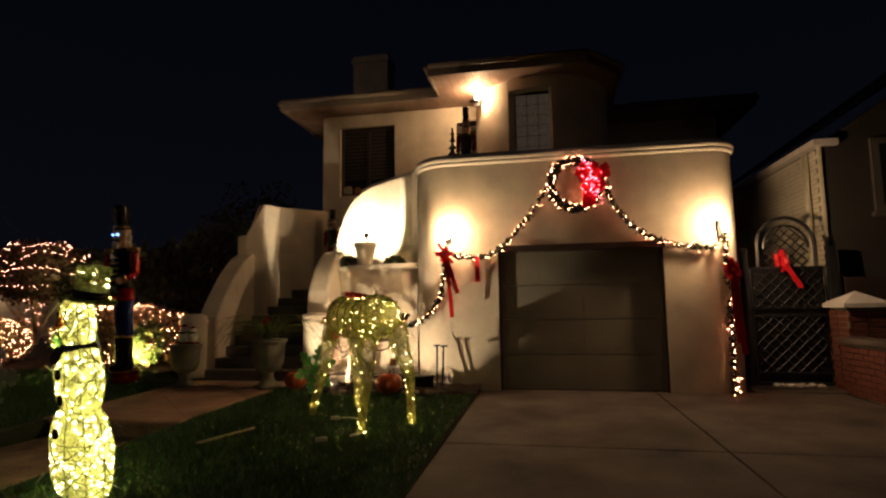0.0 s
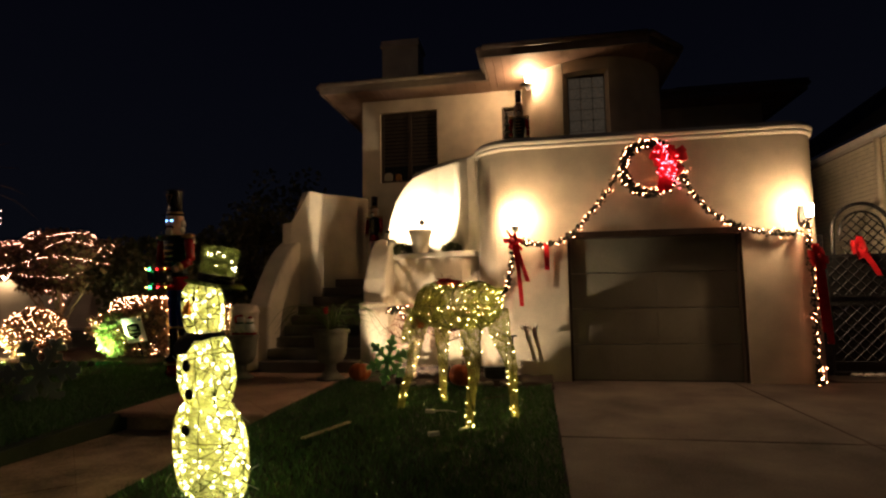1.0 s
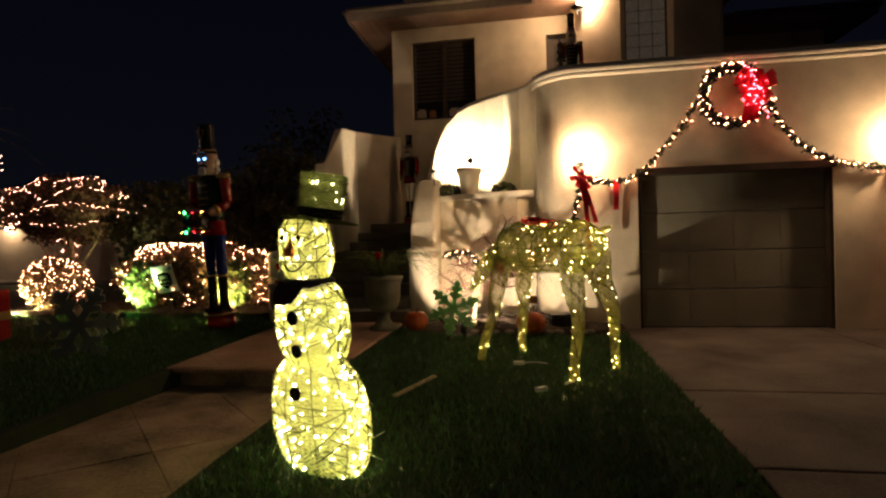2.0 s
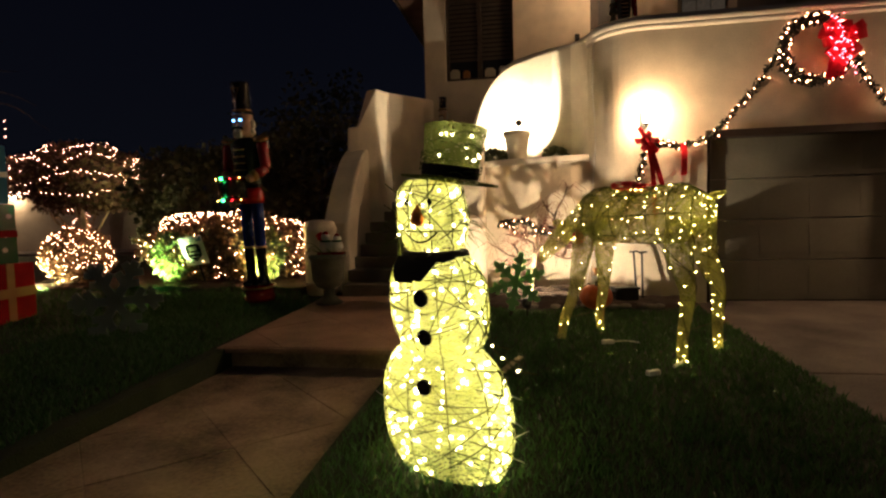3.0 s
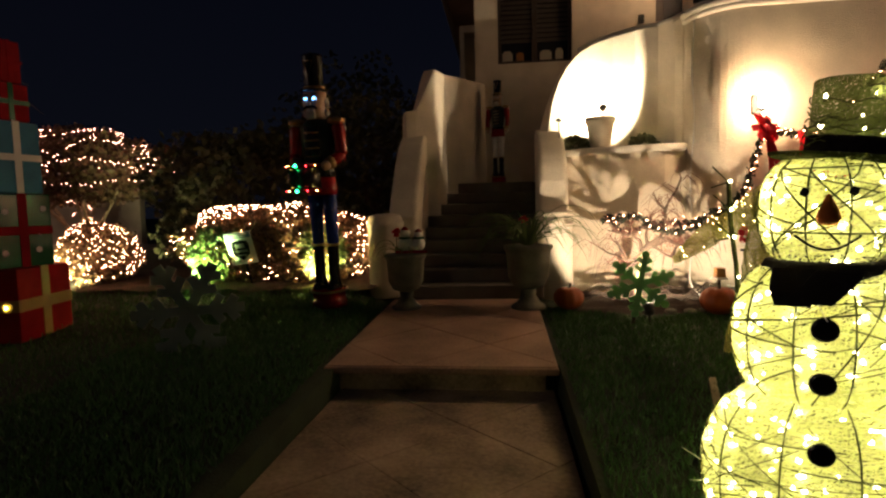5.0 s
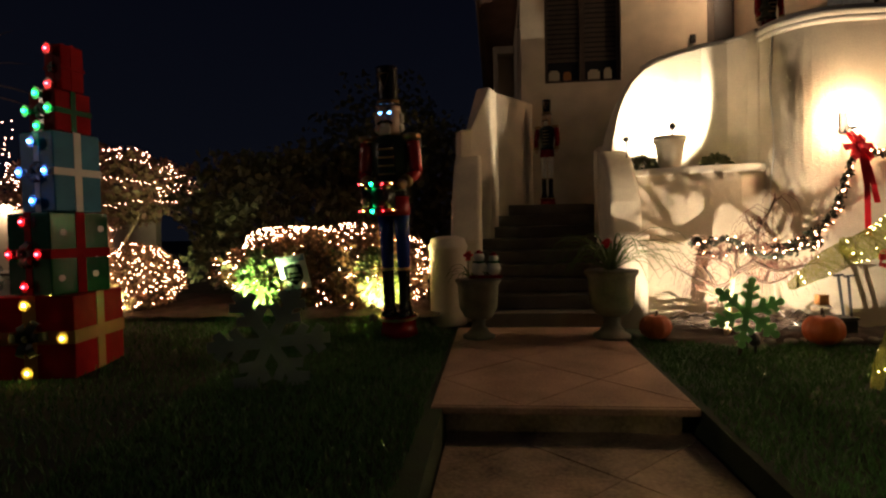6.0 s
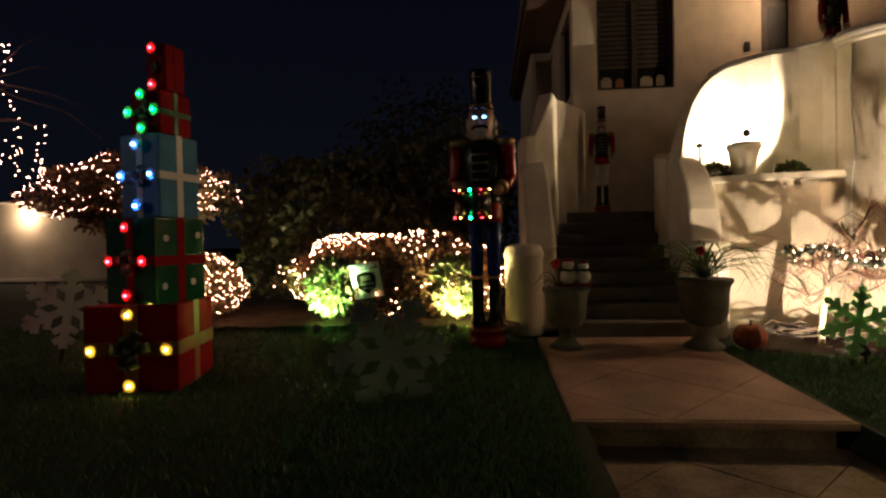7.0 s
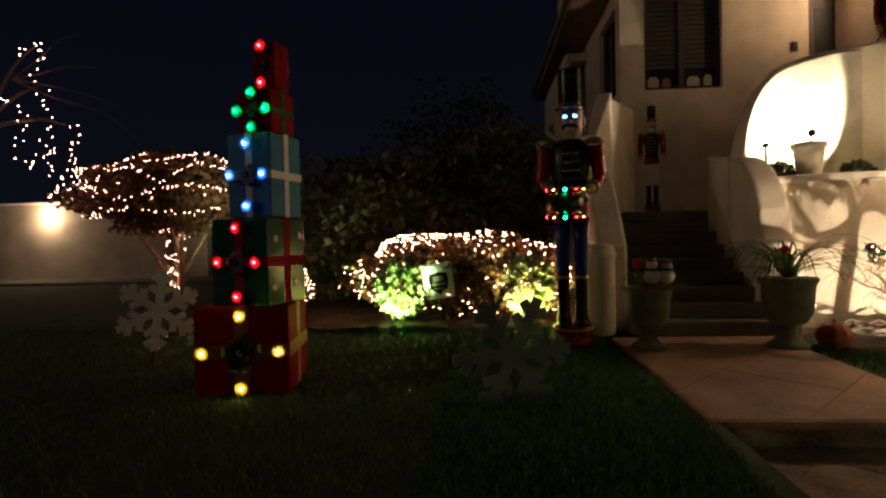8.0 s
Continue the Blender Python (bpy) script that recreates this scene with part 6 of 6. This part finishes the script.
for k in range(240):
    b = Vector(g.choice(tips))
    a, l = g.uniform(0, 6.28), g.uniform(0.12, 0.36)
    d = Vector((math.cos(a), 0.6 * math.sin(a), 0))
    tube([b, b + d * l * 0.4 + Vector((0, 0, 0.08)), b + d * l * 0.8 + Vector((0, 0, 0.0)), b + d * l + Vector((0, 0, -0.14))], [0.0035, 0.003, 0.002, 0.0012], 4, bm)
tagged(part("twig", bm, mat("red_twig", (0.22, 0.10, 0.07), 0.8, vary=0.3), ws), kind="stuff")
ring = []
for i in range(15):
    a = 2 * math.pi * i / 14
    ring.append((-2.60 + 0.60 * math.cos(a) + 0.04 * math.sin(5 * a), 7.60 + 0.24 * math.sin(a), 1.0 + 0.07 * math.sin(2 * a + 1) + 0.05 * math.sin(5 * a)))
garland(ring, 120, 1000, 44, "evergreen garland with warm bulbs wound round the shrub", 66, 0.045, 0.0095)
# drainage stakes, stones and silvery foil in the bed
sk = thing("tool_stake", pose(-1.58, 7.85, 0.03), "two thin iron stakes leaning at the garage wall", "stake")
part("stake", tube([(0, 0, 0), (-0.02, 0.1, 0.62)], 0.014, 6), IRON, sk)
part("stake", tube([(0.07, 0, 0), (0.08, 0.1, 0.60)], 0.014, 6), IRON, sk)
part("handle", tube([(-0.07, 0.1, 0.62), (0.03, 0.1, 0.63)], 0.014, 6), IRON, sk)
part("handle", tube([(0.04, 0.1, 0.61), (0.14, 0.1, 0.62)], 0.014, 6), IRON, sk)
STONE = mat("pale_stone", (0.20, 0.18, 0.15), 0.85, vary=0.25, scale=14)
for i in range(16):
    bm = ball(0.05, sub=2, scale=(g.uniform(0.9, 1.7), g.uniform(0.8, 1.3), 0.6))
    for v in bm.verts:
        v.co *= 1 + 0.3 * noise.noise(v.co * 14 + Vector((i, 0, 0)))
    tagged(part("stone", bm, STONE, smooth=True), "rough pale stone lying in the flower bed", "stone", "stones in the bed").location = (-2.95 + i * 0.1 + g.uniform(-0.05, 0.05), 7.32 + g.uniform(-0.05, 0.16), 0.07)
bb = thing("dark_box", pose(-1.75, 7.70, 0.06, 0, 0, 12), "low dark plastic box lying in the bed", "box")
part("shell", box(-0.14, 0.14, -0.1, 0.1, 0, 0.16, 0.015), BLACK, bb)
part("lid", box(-0.15, 0.15, -0.11, 0.11, 0.16, 0.19, 0.01), BLACK, bb)
DARKBARK = mat("dead_branch", (0.05, 0.035, 0.025), 0.9, vary=0.4)
pile = thing("branch_pile", pose(-2.55, 7.75, 0.08), "heap of dark prunings behind the stones", "branches")
for i in range(40):
    a = g.uniform(-0.5, 0.5)
    x, y, l = g.uniform(-0.75, 0.6), g.uniform(-0.15, 0.2), g.uniform(0.15, 0.4)
    part("branch", tube([(x - l * math.cos(a), y - l * math.sin(a), g.uniform(0, 0.14)), (x, y, g.uniform(0.06, 0.22)), (x + l * math.cos(a), y + l * math.sin(a), g.uniform(0, 0.14))], 0.008, 5), DARKBARK, pile)
# cables and a lath in the grass
tagged(part("wooden_lath", box(-0.33, 0.33, -0.022, 0.022, 0, 0.018, 0.004, m=None), PALEBARK), "pale wooden lath lying in the lawn", "lath").matrix_world = pose(-3.06, 4.88, 0.02, 0, 0, 73)
for line, nm in (([(-2.24, 5.59, 0.06), (-2.1, 5.62, 0.07), (-1.98, 5.6, 0.06)], "a"),):
    tagged(part("power_cable", tube([Vector(q) for q in spline(line, 14)], 0.006, 5), WHITE), "pale extension cable lying in the grass", "cable")
tagged(part("cable_plug", box(-0.05, 0.05, -0.02, 0.02, 0, 0.035, 0.008), WHITE), "white cable plug lying in the grass", "plug").matrix_world = pose(-2.24, 5.58, 0.05, 0, 0, 10)
tagged(part("cable_plug", box(-0.05, 0.05, -0.02, 0.02, 0, 0.035, 0.008), WHITE), "white cable plug lying in the grass", "plug").matrix_world = pose(-2.05, 4.77, 0.03, 0, 0, 30)

# ---- yard sign before the lit hedge ----
sg = thing("yard_sign", pose(-7.64, 8.06, 0.56, 18, -7, 4), "white yard sign with a dark badge on a stake", "sign")
part("board", box(-0.17, 0.17, -0.006, 0.006, 0, 0.43, 0.002), WHITE, sg)
part("header", box(-0.165, 0.165, -0.0095, -0.0055, 0.355, 0.425), mat("sign_blue", (0.16, 0.24, 0.40), 0.5), sg, "blue header band")
part("text_bar", box(-0.13, 0.13, -0.0125, -0.009, 0.395, 0.41), WHITE, sg)
part("text_bar", box(-0.10, 0.10, -0.0125, -0.009, 0.37, 0.382), WHITE, sg)
bm = bmesh.new()
sh = [(-0.10, 0.31), (0.0, 0.33), (0.10, 0.31), (0.115, 0.24), (0.10, 0.13), (0.0, 0.05), (-0.10, 0.13), (-0.115, 0.24)]
fr = [bm.verts.new((x, -0.0095, z)) for x, z in sh]
bk = [bm.verts.new((x, -0.0055, z)) for x, z in sh]
bm.faces.new(fr)
bm.faces.new(bk[::-1])
for i in range(8):
    bm.faces.new((fr[i], bk[i], bk[(i + 1) % 8], fr[(i + 1) % 8]))
part("badge", bm, NCBLACK, sg, "dark shield badge")
part("badge_panel", box(-0.06, 0.06, -0.0125, -0.009, 0.22, 0.28), STONE, sg)
part("text_bar", box(-0.08, 0.08, -0.0125, -0.009, 0.165, 0.195), STONE, sg)
part("text_bar", box(-0.06, 0.06, -0.0125, -0.009, 0.115, 0.135), STONE, sg)
part("stake", box(-0.012, 0.012, 0.008, 0.02, -0.35, 0.3), IRON, sg)

# ornaments on the sill behind the window, and white stones at the gate
for x, w, h, mm in ((-4.22, 0.18, 0.17, CREAMPOT), (-4.0, 0.13, 0.14, GOLDRIB), (-3.56, 0.20, 0.16, CREAMPOT), (-3.33, 0.13, 0.18, CREAMPOT)):
    o = thing("sill_ornament", pose(x, HY + 0.085, WZ0 + 0.06), "small pale ornament standing on the window sill", "ornament", "sill ornaments")
    part("ornament_body", box(-w / 2, w / 2, -0.02, 0.015, 0, h * 0.8, 0.008), mm, o)
    part("ornament_top", box(-w / 3, w / 3, -0.015, 0.01, h * 0.8, h, 0.006), mm, o)
for i in range(9):
    tagged(part("white_pebble", ball(0.05, sub=1, scale=(1.5, 0.9, 0.6)), WHITE), "white pebble lying at the foot of the gate", "stone", "pebbles at the gate").matrix_world = pose(3.30 + 0.07 * i, 8.78 + 0.05 * math.sin(3 * i), 0.02, 0, 0, 40 * i)

# ---- unseen street lamp, assumed along the footway ----
sl = thing("assumed_street_lamp", pose(-30.0, -0.30, -0.13), "tall grey street lamp assumed out of view on the footway", "street lamp")
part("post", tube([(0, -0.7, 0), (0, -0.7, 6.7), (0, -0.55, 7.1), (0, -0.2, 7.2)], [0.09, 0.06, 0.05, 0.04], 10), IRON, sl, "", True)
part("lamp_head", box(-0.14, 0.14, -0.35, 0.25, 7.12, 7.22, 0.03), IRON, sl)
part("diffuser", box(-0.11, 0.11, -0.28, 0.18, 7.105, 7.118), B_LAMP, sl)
